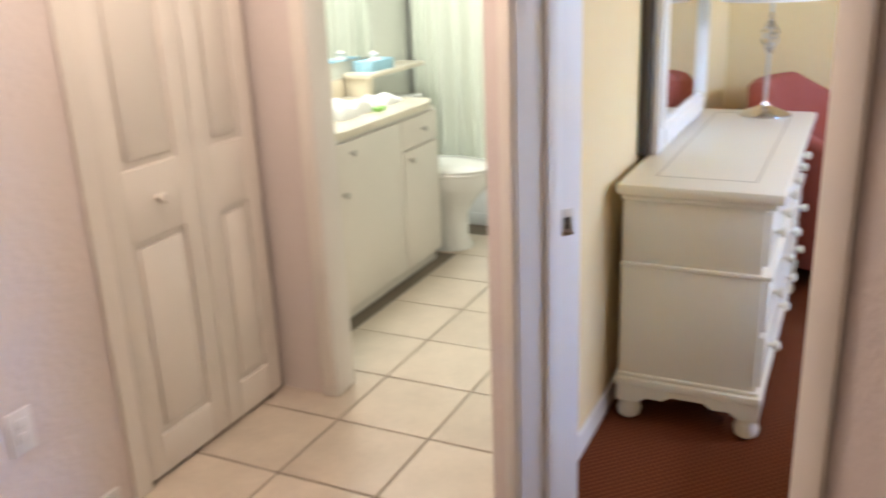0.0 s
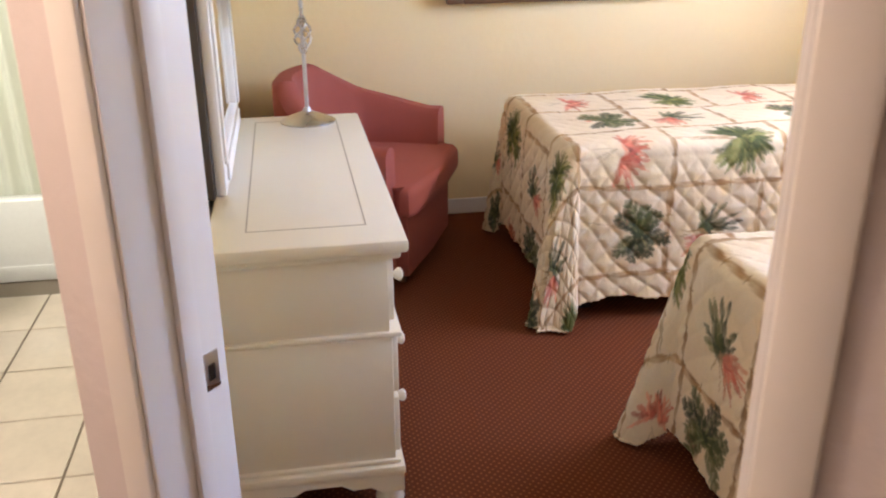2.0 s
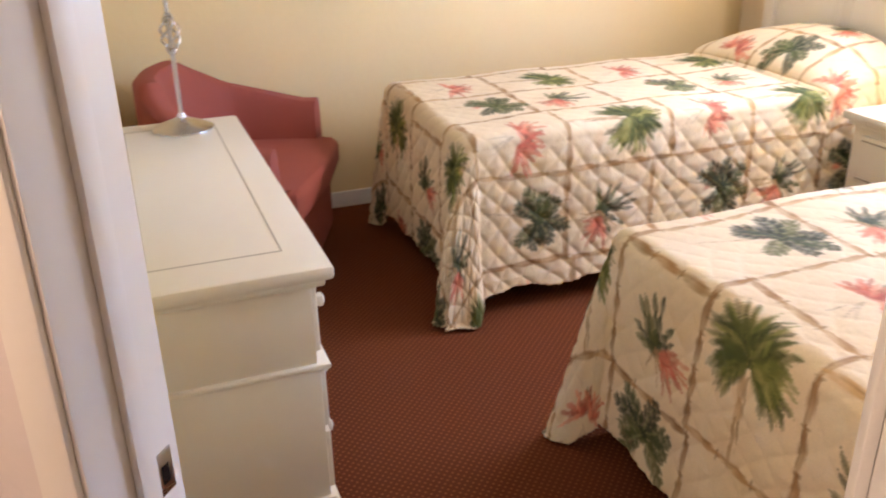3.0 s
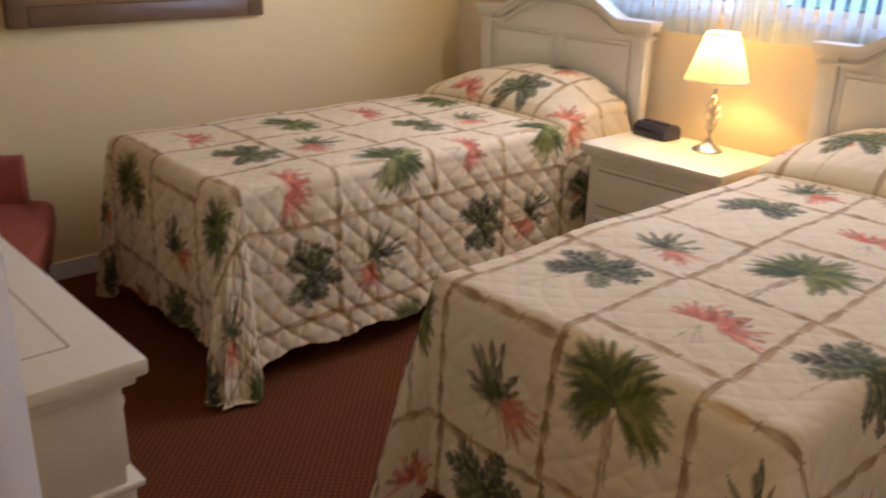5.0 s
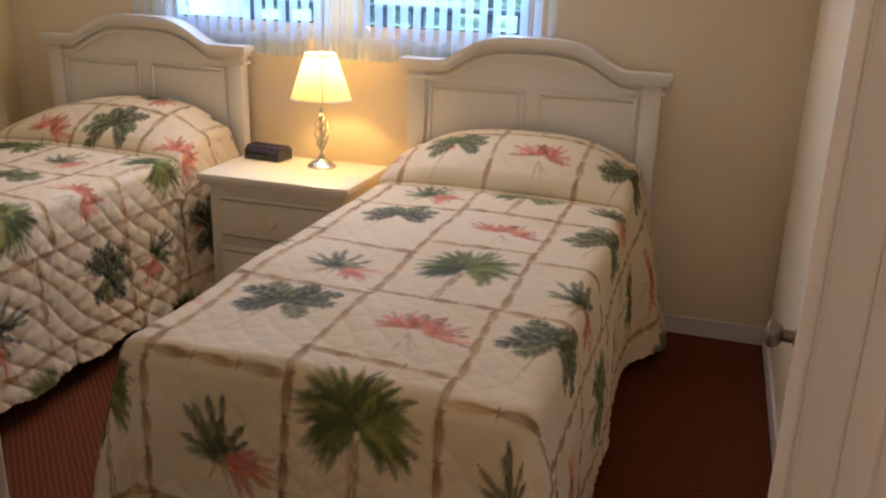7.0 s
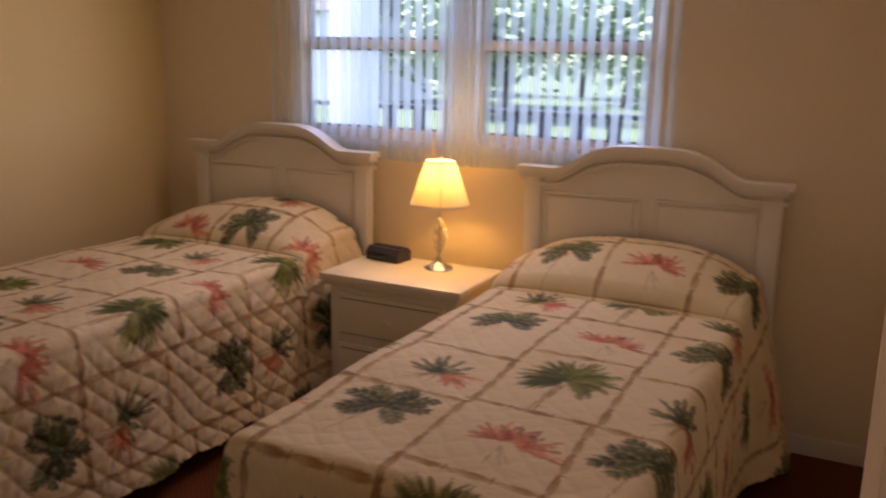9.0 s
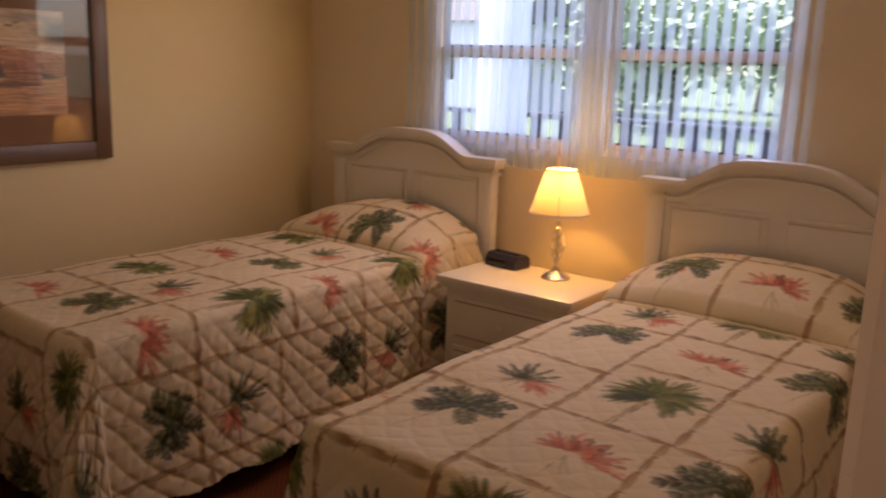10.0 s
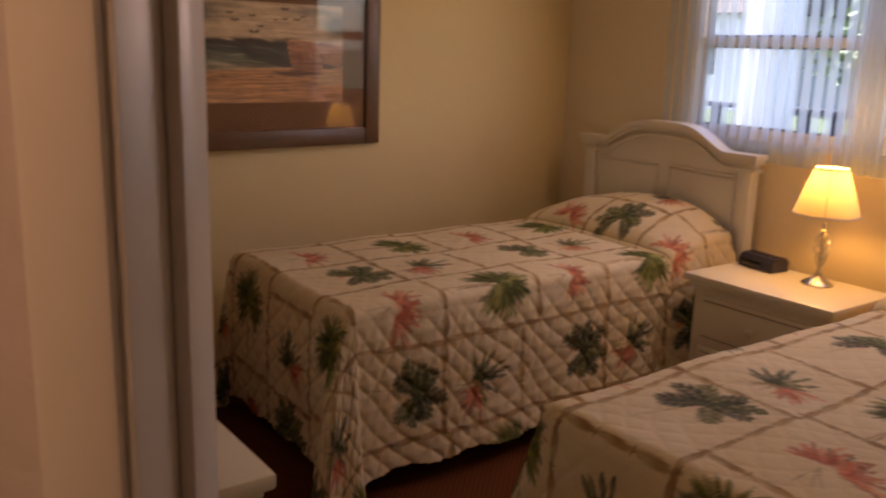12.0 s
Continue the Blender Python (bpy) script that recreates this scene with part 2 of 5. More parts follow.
def lathe(bm, profile, cx=0.0, cy=0.0, cz=0.0, n=28, m=None):
    """Turns a profile of (radius, height) about a vertical axis."""
    rings = []
    for r, z in profile:
        ring = [bm.verts.new((cx + r * math.cos(2 * math.pi * i / n), cy + r * math.sin(2 * math.pi * i / n), cz + z)) for i in range(n)]
        rings.append(ring)
    for a, b in zip(rings, rings[1:]):
        for i in range(n):
            bm.faces.new((a[i], a[(i + 1) % n], b[(i + 1) % n], b[i]))
    bm.faces.new(rings[0][::-1])
    bm.faces.new(rings[-1])
    if m is not None:
        bmesh.ops.transform(bm, matrix=m, verts=[v for ring in rings for v in ring])
    return bm


def tube(bm, pts, r, n=8):
    """A round bar along points."""
    pts = [Vector(p) for p in pts]
    rings = []
    for i, p in enumerate(pts):
        d = (pts[min(i + 1, len(pts) - 1)] - pts[max(i - 1, 0)]).normalized()
        side = d.cross(Vector((0, 0, 1)) if abs(d.z) < 0.9 else Vector((1, 0, 0))).normalized()
        up = side.cross(d)
        rr = r(i / (len(pts) - 1)) if callable(r) else r
        rings.append([bm.verts.new(p + rr * (math.cos(2 * math.pi * k / n) * side + math.sin(2 * math.pi * k / n) * up)) for k in range(n)])
    for a, b in zip(rings, rings[1:]):
        for k in range(n):
            bm.faces.new((a[k], a[(k + 1) % n], b[(k + 1) % n], b[k]))
    bm.faces.new(rings[0][::-1])
    bm.faces.new(rings[-1])
    return bm


def make(name, bm, mat, smooth=False):
    bmesh.ops.recalc_face_normals(bm, faces=bm.faces)
    data = bpy.data.meshes.new(name)
    bm.to_mesh(data)
    bm.free()
    data.materials.append(mat)
    if smooth:
        data.shade_smooth()
        data.set_sharp_from_angle(angle=radians(40))
    return new(name, data)


def part(name, bm, mat, parent, label="", smooth=True):
    ob = make(name, bm, mat, smooth)
    ob.parent = parent
    if label:
        tagged(ob, label)
    return ob


def thing(name, label, category, m=None, group=""):
    ob = new(name)
    ob.empty_display_size = 0.1
    if m is not None:
        ob.matrix_world = m
    return tagged(ob, label, category, group)


def B():
    return bmesh.new()


def setting(name, bm, mat, label, category, smooth=False):
    return tagged(make(name, bm, mat, smooth), label, category, kind="structure")


# ---- the plan ----
XW, XE, YS, YN, HC = -0.08, 3.84, 0.05, 3.66, 2.44  # bedroom
TH = radians(51)
U, N = Vector((math.cos(TH), math.sin(TH), 0)), Vector((-math.sin(TH), math.cos(TH), 0))
O = Vector((3.245, 0.085, 0))  # hall corner of the bedroom doorway
DOORWAY = Matrix(((U.x, N.x, 0, O.x), (U.y, N.y, 0, O.y), (0, 0, 1, 0), (0, 0, 0, 1)))
DW, DD, DH = 0.80, 0.155, 2.03  # its width, depth, height
WX0, WX1, WZ0, WZ1 = 0.80, 2.745, 1.215, 2.15  # window opening
BX = 2.60  # wall with the bathroom door
YC = -1.10  # wall with the closet
BY0, BY1 = -0.87, -0.15  # bathroom doorway


def at_s(s, d):
    p = O + U * s + N * d
    return (p.x, p.y)


# bedroom floor
bm = B()
prism(bm, [(XW, YS), (3.03, YS), at_s(0.0, 0.07), at_s(DW, 0.07), (XE, at_s(1.1, 0.155)[1]), (XE, YN), (XW, YN)], -0.08, 0.0)
setting("floor_bedroom", bm, CARPET, "dark red carpet with a grid of small tan dots", "carpet")

bm = B()
box(bm, -0.5, 6.6, -1.9, 2.9, -0.16, -0.085)
setting("floor_slab", bm, GROUT, "grey slab under the floor coverings", "floor")

bm = B()
prism(bm, [(0.3, -1.80), (6.5, -1.80), (6.5, 2.6), at_s(3.15, 0.06), at_s(0, 0.06), at_s(-0.15, 0.06), (0.3, 0.0)], -0.08, -0.006)
tile_floor = setting("floor_tiled", bm, GROUT, "hall and bathroom floor with dark grout joints", "floor")

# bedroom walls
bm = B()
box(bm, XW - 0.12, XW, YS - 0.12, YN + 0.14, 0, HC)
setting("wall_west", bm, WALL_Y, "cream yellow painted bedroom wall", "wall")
bm = B()
for x0, x1, z0, z1 in ((XW, WX0, 0, HC), (WX1, XE + 0.12, 0, HC), (WX0, WX1, 0, WZ0), (WX0, WX1, WZ1, HC)):
    box(bm, x0, x1, YN, YN + 0.14, z0, z1)
setting("wall_north", bm, WALL_N, "cream bedroom wall with a double window", "wall")
bm = B()
box(bm, XE, XE + 0.12, at_s(1.1, 0.155)[1], YN, 0, HC)
setting("wall_east", bm, WALL_N, "cream bedroom wall behind the open door", "wall")
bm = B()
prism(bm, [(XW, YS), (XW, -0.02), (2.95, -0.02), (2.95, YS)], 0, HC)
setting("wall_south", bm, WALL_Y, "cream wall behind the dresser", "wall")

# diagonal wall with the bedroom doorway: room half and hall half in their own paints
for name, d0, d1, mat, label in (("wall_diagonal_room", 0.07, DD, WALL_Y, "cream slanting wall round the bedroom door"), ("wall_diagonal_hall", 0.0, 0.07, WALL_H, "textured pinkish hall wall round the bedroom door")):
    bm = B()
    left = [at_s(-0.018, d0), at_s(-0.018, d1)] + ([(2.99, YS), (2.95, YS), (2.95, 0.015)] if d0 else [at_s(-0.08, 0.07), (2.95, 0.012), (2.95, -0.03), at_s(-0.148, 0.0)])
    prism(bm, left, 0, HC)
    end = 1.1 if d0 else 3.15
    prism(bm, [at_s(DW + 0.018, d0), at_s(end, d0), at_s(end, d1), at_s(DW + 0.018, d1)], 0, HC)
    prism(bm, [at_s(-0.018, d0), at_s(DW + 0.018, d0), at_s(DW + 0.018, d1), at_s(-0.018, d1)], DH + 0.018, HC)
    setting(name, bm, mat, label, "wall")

# hall and bathroom walls
bm = B()
box(bm, BX - 0.11, 2.95, -0.03, -0.022, 0, HC)
box(bm, 3.36, 6.5, YC - 0.1, YC, 0, HC)
box(bm, BX, 3.36, YC - 0.1, YC, 2.05, HC)
box(bm, 6.5, 6.6, YC - 0.1, 2.7, 0, HC)
box(bm, at_s(3.15, 0)[0] - 0.1, 6.6, 2.6, 2.7, 0, HC)
for y0, y1, z0, z1 in ((YC - 0.1, BY0 - 0.018, 0, HC), (BY1 + 0.018, -0.03, 0, HC), (BY0 - 0.018, BY1 + 0.018, DH + 0.018, HC)):
    box(bm, BX - 0.055, BX, y0, y1, z0, z1)
setting("wall_hall", bm, WALL_H, "pinkish textured hall wall", "wall")
bm = B()
for y0, y1, z0, z1 in ((-1.72, BY0 - 0.018, 0, HC), (BY1 + 0.018, -0.03, 0, HC), (BY0 - 0.018, BY1 + 0.018, DH + 0.018, HC)):
    box(bm, BX - 0.11, BX - 0.055, y0, y1, z0, z1)
box(bm, -0.45, BX - 0.11, -1.84, -1.72, 0, HC)
box(bm, -0.45, -0.33, -1.72, -0.02, 0, HC)
box(bm, -0.33, BX - 0.11, -0.032, -0.024, 0, HC)
setting("wall_bathroom", bm, WALL_B, "pale greenish bathroom wall", "wall")
bm = B()
box(bm, BX - 0.1, 3.5, -1.9, -1.8, 0, HC)
box(bm, 3.36, 3.46, -1.8, YC - 0.1, 0, HC)
setting("wall_closet", bm, WALL_H, "dark inner wall of the hall closet", "wall")
bm = B()
prism(bm, [(-0.5, -1.9), (6.6, -1.9), (6.6, 2.7), (3.96, 2.7), (3.96, YN + 0.14), (-0.5, YN + 0.14)], HC, HC + 0.1)
setting("ceiling", bm, CEIL, "plain off-white ceiling", "ceiling")

# baseboards
bm = B()
for x0, x1, y0, y1 in ((XW, XW + 0.012, YS, YN), (XW + 0.012, XE, YN - 0.012, YN), (XE - 0.012, XE, 1.05, YN - 0.012), (XW + 0.012, 2.98, YS, YS + 0.012)):
    box(bm, x0, x1, y0, y1, 0.0, 0.085, 0.003)
setting("baseboard_bedroom", bm, TRIM, "low white baseboard along the bedroom walls", "baseboard")
bm = B()
box(bm, 3.44, 6.5, YC, YC + 0.012, 0, 0.085, 0.003)
setting("baseboard_hall", bm, TRIM, "low white baseboard in the hall", "baseboard")


# doorways: jambs, stops and moulded casings
def casing(bm, s, side, d, out, h, m):
    """One upright casing with a stepped profile; side is the way it widens, out the way it stands proud."""
    for w0, w1, t in ((0.0, 0.055, 0.014),):
        a, b = sorted((s + side * w0, s + side * w1))
        c, e = sorted((d, d + out * t))
        box(bm, a, b, c, e, 0, h + w1, 0.006, m)
    return bm


def doorway(name, m, w, depth, h, label, stop=None, back=True):
    frame_ob = tagged(new(name), label, "door frame", kind="structure")
    frame_ob.matrix_world = Matrix.Identity(4)
    for s0, s1 in ((-0.018, 0.0), (w, w + 0.018)):
        part("jamb", box(B(), s0, s1, -0.004, depth + 0.004, 0, h, 0.002, m), TRIM, frame_ob)
    part("head_jamb", box(B(), -0.018, w + 0.018, -0.004, depth + 0.004, h, h + 0.018, 0.002, m), TRIM, frame_ob)
    for s, side in ((-0.006, -1), (w + 0.006, 1)):
        part("casing", casing(B(), s, side, -0.001, -1, h, m), DOORP, frame_ob)
        if back:
            part("casing", casing(B(), s, side, depth + 0.001, 1, h, m), TRIM, frame_ob)
    part("head_casing", box(B(), -0.051, w + 0.051, -0.017, -0.001, h + 0.006, h + 0.066, 0.003, m), DOORP, frame_ob)
    if stop:
        for s0, s1 in ((0.0005, 0.012), (w - 0.012, w - 0.0005)):
            part("door_stop", box(B(), s0, s1, stop[0], stop[1], 0, h, 0.002, m), TRIM, frame_ob)
    return frame_ob


d1 = doorway("door_1", DOORWAY, DW, DD, DH, "white bedroom door frame with moulded casing", stop=(0.068, 0.103))
plate = box(B(), 0.0005, 0.003, 0.112, 0.142, 0.888, 0.952, 0.001, DOORWAY)
part("strike_plate", plate, NICKEL, d1, "worn metal strike plate")
part("latch_hole", box(B(), 0.0032, 0.0042, 0.118, 0.132, 0.905, 0.932, 0, DOORWAY), BLACKP, d1, "dark latch hole")
BATHDOOR = Matrix(((0, -1, 0, BX), (1, 0, 0, BY0), (0, 0, 1, 0), (0, 0, 0, 1)))
doorway("door_2", BATHDOOR, BY1 - BY0, 0.11, DH, "white bathroom door frame with moulded casing")

# open bedroom door
LEAF_DIR = Vector((0.10, 0.727, 0)).normalized()
DOORLEAF = Matrix(((LEAF_DIR.x, LEAF_DIR.y, 0, 3.606), (LEAF_DIR.y, -LEAF_DIR.x, 0, 0.836), (0, 0, 1, 0), (0, 0, 0, 1)))
door = thing("bedroom_door", "flat white bedroom door standing open against the wall", "door")
leaf = part("leaf", box(B(), 0, 0.745, 0, 0.035, 0.012, 2.01, 0.002, DOORLEAF), TRIM, door)
for hz in (0.25, 1.16, 1.80):
    part("hinge_leaf", box(B(), -0.002, 0.0, 0.004, 0.034, hz, hz + 0.09, 0, DOORLEAF), TRIM, door)
    part("hinge_pin", tube(B(), [DOORLEAF @ Vector((-0.003, 0.040, hz + 0.03)), DOORLEAF @ Vector((-0.003, 0.040, hz + 0.055))], 0.005, 10), BRASS, door, "small dark hinge pin")
for side in (-1, 1):
    y0 = 0.0 if side < 0 else 0.035
    km = DOORLEAF @ pose(0.685, y0, 0.92, 90 if side < 0 else -90)
    part("doorknob", lathe(B(), [(0.031, 0), (0.031, 0.005), (0.012, 0.012), (0.012, 0.03), (0.022, 0.036), (0.028, 0.046), (0.027, 0.056), (0.016, 0.063)], m=km), KNOBM, door, "dark aged metal knob")

# closet bifold doors
closet = thing("bifold_door", "white panelled bifold closet door in the hall", "door")


def panel_leaf(x0, x1, y):
    """A hinged leaf: flat board with framed raised panels."""
    bm = B()
    box(bm, x0, x1, y - 0.030, y - 0.012, 0.015, 2.03)
    st = 0.075
    for a, b in ((x0, x0 + st), (x1 - st, x1)):
        box(bm, a, b, y - 0.012, y, 0.015, 2.03, 0.003)
    rails = ((0.015, 0.14), (0.76, 0.97), (1.86, 2.03))
    for z0, z1 in rails:
        box(bm, x0 + st, x1 - st, y - 0.012, y, z0, z1, 0.003)
    for z0, z1 in ((0.14, 0.76), (0.97, 1.86)):
        box(bm, x0 + st + 0.022, x1 - st - 0.022, y - 0.012, y - 0.002, z0 + 0.022, z1 - 0.022, 0.008)
    return bm


part("leaf", panel_leaf(2.632, 2.932, YC + 0.004), DOORP, closet)
part("leaf", panel_leaf(2.938, 3.310, YC + 0.004), DOORP, closet)
part("knob", lathe(B(), [(0.010, 0), (0.008, 0.012), (0.014, 0.018), (0.017, 0.027), (0.010, 0.033)], n=16, m=pose(3.115, YC + 0.003, 0.87, -90)), DOORP, closet, "small white wooden knob")
bm = B()
box(bm, 3.318, 3.385, YC, YC + 0.014, 0, 2.10, 0.004)
box(bm, BX + 0.02, 3.318, YC, YC + 0.014, 2.04, 2.10, 0.004)
setting("trim_closet", bm, DOORP, "white casing round the closet opening", "casing")

outlet = thing("wall_outlet", "white double power outlet low on the hall wall", "outlet")
part("plate", box(B(), 3.66, 3.735, YC, YC + 0.006, 0.345, 0.465, 0.002), TRIM, outlet)
for z in (0.375, 0.415):
    part("socket", box(B(), 3.682, 3.713, YC + 0.006, YC + 0.009, z, z + 0.028, 0.002), TRIM, outlet)


# ---- window ----
win = tagged(new("window_1"), "white double sliding window with upper and lower panes", "window", kind="structure")
bm = B()
for x0, x1, z0, z1 in ((WX0, WX0 + 0.05, WZ0, WZ1), (WX1 - 0.05, WX1, WZ0, WZ1), (1.735, 1.860, WZ0 + 0.03, WZ1 - 0.03), (WX0 + 0.05, WX1 - 0.05, WZ0, WZ0 + 0.03), (WX0 + 0.05, WX1 - 0.05, WZ1 - 0.03, WZ1)):
    box(bm, x0, x1, YN + 0.02, YN + 0.10, z0, z1, 0.003)
part("window_frame", bm, ALU, win)
for x0, x1 in ((0.86, 1.735), (1.860, 2.70)):
    for z0, z1, y in ((1.245, 1.710, YN + 0.035), (1.685, 2.12, YN + 0.062)):
        rail = 0.032
        bm = B()
        box(bm, x0, x0 + rail, y, y + 0.024, z0, z1, 0.002)
        box(bm, x1 - rail, x1, y, y + 0.024, z0, z1, 0.002)
        box(bm, x0 + rail, x1 - rail, y, y + 0.024, z0, z0 + rail, 0.002)
        box(bm, x0 + rail, x1 - rail, y, y + 0.024, z1 - rail - 0.012, z1, 0.002)
        sash = part("sash", bm, ALU, win)
        bm = B()
        for a, b, c, e in ((x0 + rail, x0 + rail + 0.006, z0 + rail, z1 - rail - 0.012), (x1 - rail - 0.006, x1 - rail, z0 + rail, z1 - rail - 0.012), (x0 + rail + 0.006, x1 - rail - 0.006, z0 + rail, z0 + rail + 0.007), (x0 + rail + 0.006, x1 - rail - 0.006, z1 - rail - 0.019, z1 - rail - 0.012)):
            box(bm, a, b, y + 0.004, y + 0.018, c, e)
        part("gasket", bm, GASKET, sash)
        pane = part("pane", box(B(), x0 + rail, x1 - rail, y + 0.010, y + 0.014, z0 + rail, z1 - rail - 0.012), GLASS, sash)
        pane.visible_shadow = False
part("window_sill", box(B(), WX0 - 0.03, WX1 + 0.03, YN - 0.005, YN + 0.02, WZ0 - 0.022, WZ0 - 0.002, 0.004), TRIM, win)

# sheer vanes in front of it
blind = thing("vertical_blind", "sheer white vertical vane blind over the window", "blind")
part("headrail", box(B(), WX0 - 0.10, WX1 + 0.06, YN - 0.052, YN - 0.004, 2.16, 2.205, 0.004), ALU, blind)
random.seed(4)
vane_count = 35
for i in range(vane_count):
    x = WX0 - 0.085 + i * (WX1 - WX0 + 0.13) / (vane_count - 1)
    turn = random.gauss(0, 3) + 36
    w = 0.0185
    bm = B()
    ca, sa = math.cos(radians(turn)), math.sin(radians(turn))
    rows = []
    zs = [1.125 + random.uniform(-0.004, 0.004), 1.4, 1.7, 2.0, 2.16]
    for k, z in enumerate(zs):
        sway = random.uniform(-0.002, 0.002)
        rows.append([bm.verts.new((x + sway + ca * w * q, YN - 0.0215 + sa * w * q + 0.0015 * (1 - q * q), z)) for q in (-1, -0.5, 0, 0.5, 1)])
    for a, b in zip(rows, rows[1:]):
        for k in range(4):
            bm.faces.new((a[k], a[k + 1], b[k + 1], b[k]))
    part("vane", bm, VOILE, blind)
# gathered sheer side and middle folds
for x0, x1 in ((1.70, 1.90),):
    bm = B()
    cols = []
    for i in range(33):
        f = i / 32
        x = x0 + (x1 - x0) * f
        y = YN - 0.028 + 0.008 * math.sin(f * 31)
        cols.append([bm.verts.new((x, y, z)) for z in (1.13, 1.5, 1.9, 2.16)])
    for a, b in zip(cols, cols[1:]):
        for k in range(3):
            bm.faces.new((a[k], b[k], b[k + 1], a[k + 1]))
    part("gathered_sheer", bm, VOILE, blind)
bm = B()
cols = []
for i in range(161):
    f = i / 160
    x = WX0 - 0.09 + (WX1 - WX0 + 0.14) * f
    y = YN - 0.021 + 0.006 * math.sin(f * 140) + 0.003 * math.sin(f * 61)
    if not 0.44 < f < 0.55:
        cols.append((x, [bm.verts.new((x, y - 0.002, z)) for z in (1.128 + 0.004 * math.sin(f * 30), 1.225)]))
for (xa, a), (xb, b) in zip(cols, cols[1:]):
    if xb - xa < 0.05:
        bm.faces.new((a[0], b[0], b[1], a[1]))
part("hem", bm, VOILE, blind)


# ---- beds ----
def strip(xs, lo, hi, y0, y1):
    """A bar of even depth whose lower and upper edges follow two curves."""
    bm = B()
    cols = [[bm.verts.new((x, y, z)) for y, z in ((y0, lo(x)), (y1, lo(x)), (y1, hi(x)), (y0, hi(x)))] for x in xs]
    for a, b in zip(cols, cols[1:]):
        for k in range(4):
            bm.faces.new((a[k], a[(k + 1) % 4], b[(k + 1) % 4], b[k]))
    bm.faces.new(cols[0])
    bm.faces.new(cols[-1][::-1])
    return bm


def headboard(cx, name_label):
    """Headboard with an arched, moulded top, two posts and sunk panels."""
    bed = thing("bed", name_label, "bed", pose(cx, 0, 0), group="twin beds")
    hw, yb = 0.515, YN - 0.085
    zc = 1.150

    def arch(x):
        f = max(0.0, 1 - (abs(x) / 0.41) ** 2.0)
        s = f * f * (3 - 2 * f)
        return zc - 0.012 + 0.115 * s

    xs = [-hw + 2 * hw * i / 60 for i in range(61)]
    board = strip(xs, lambda x: 0.30, lambda x: arch(x) - 0.004, yb, yb + 0.035)
    panel = part("headboard", board, CREAM2, bed, "white arched headboard")
    for sx in (-1, 1):
        part("post", box(B(), sx * hw - 0.040, sx * hw + 0.040, yb - 0.014, yb + 0.045, 0.0, zc - 0.014, 0.004), CREAM2, bed)
    for dz0, dz1, d in ((0.0, 0.026, 0.044), (-0.024, 0.0, 0.028), (-0.062, -0.046, 0.019)):
        lim = hw + 0.075 - (0.044 - d) * 0.8
        part("cap_moulding", strip([-lim + 2 * lim * i / 72 for i in range(73)], lambda x: arch(x) + dz0, lambda x: arch(x) + dz1, yb - d, yb + 0.049), CREAM2, bed)
    for x0, x1 in ((-0.455, -0.02), (0.045, 0.46)):
        bm = B()
        for a, b, c, e in ((x0, x1, 1.045, 1.057), (x0, x1, 0.62, 0.632), (x0, x0 + 0.012, 0.632, 1.045), (x1 - 0.012, x1, 0.632, 1.045)):
            box(bm, a, b, yb - 0.010, yb, c, e, 0.003)
        part("panel_bead", bm, CREAM2, panel)
    for a in (-0.445, 0.055):
        bm = box(B(), a, a + 0.395, yb - 0.005, yb, 0.644, 1.033, 0.004)
        part("panel", bm, CREAM2, panel)
    return bed


def leaf(put, a, b, ang, length, width, rgb, alpha=0.85, bend=0.0, n=3):
    """A pointed leaf drawn in a few overlapping strokes along a bent midrib; gives its tip."""
    x, y, th = a, b, ang
    step = length / n
    for k in range(n):
        put(x + math.cos(th) * step * 0.5, y + math.sin(th) * step * 0.5, width * (1.0, 0.95, 0.62, 0.45)[min(k + (n < 3), 3)], step * 0.85, th - math.pi / 2, rgb, alpha)
        x, y = x + math.cos(th) * step, y + math.sin(th) * step
        th += bend / n
    return x, y


DARK_GREENS = ((0.042, 0.066, 0.022), (0.066, 0.088, 0.026), (0.032, 0.050, 0.024), (0.110, 0.122, 0.042), (0.024, 0.038, 0.018))
LIGHT_GREENS = ((0.10, 0.125, 0.028), (0.18, 0.20, 0.05), (0.28, 0.27, 0.085), (0.060, 0.085, 0.022), (0.034, 0.055, 0.016))
CORALS = ((0.62, 0.17, 0.10), (0.55, 0.12, 0.075), (0.70, 0.27, 0.165), (0.44, 0.10, 0.065))
CANE_TANS = ((0.38, 0.205, 0.075), (0.31, 0.155, 0.055), (0.45, 0.265, 0.11))


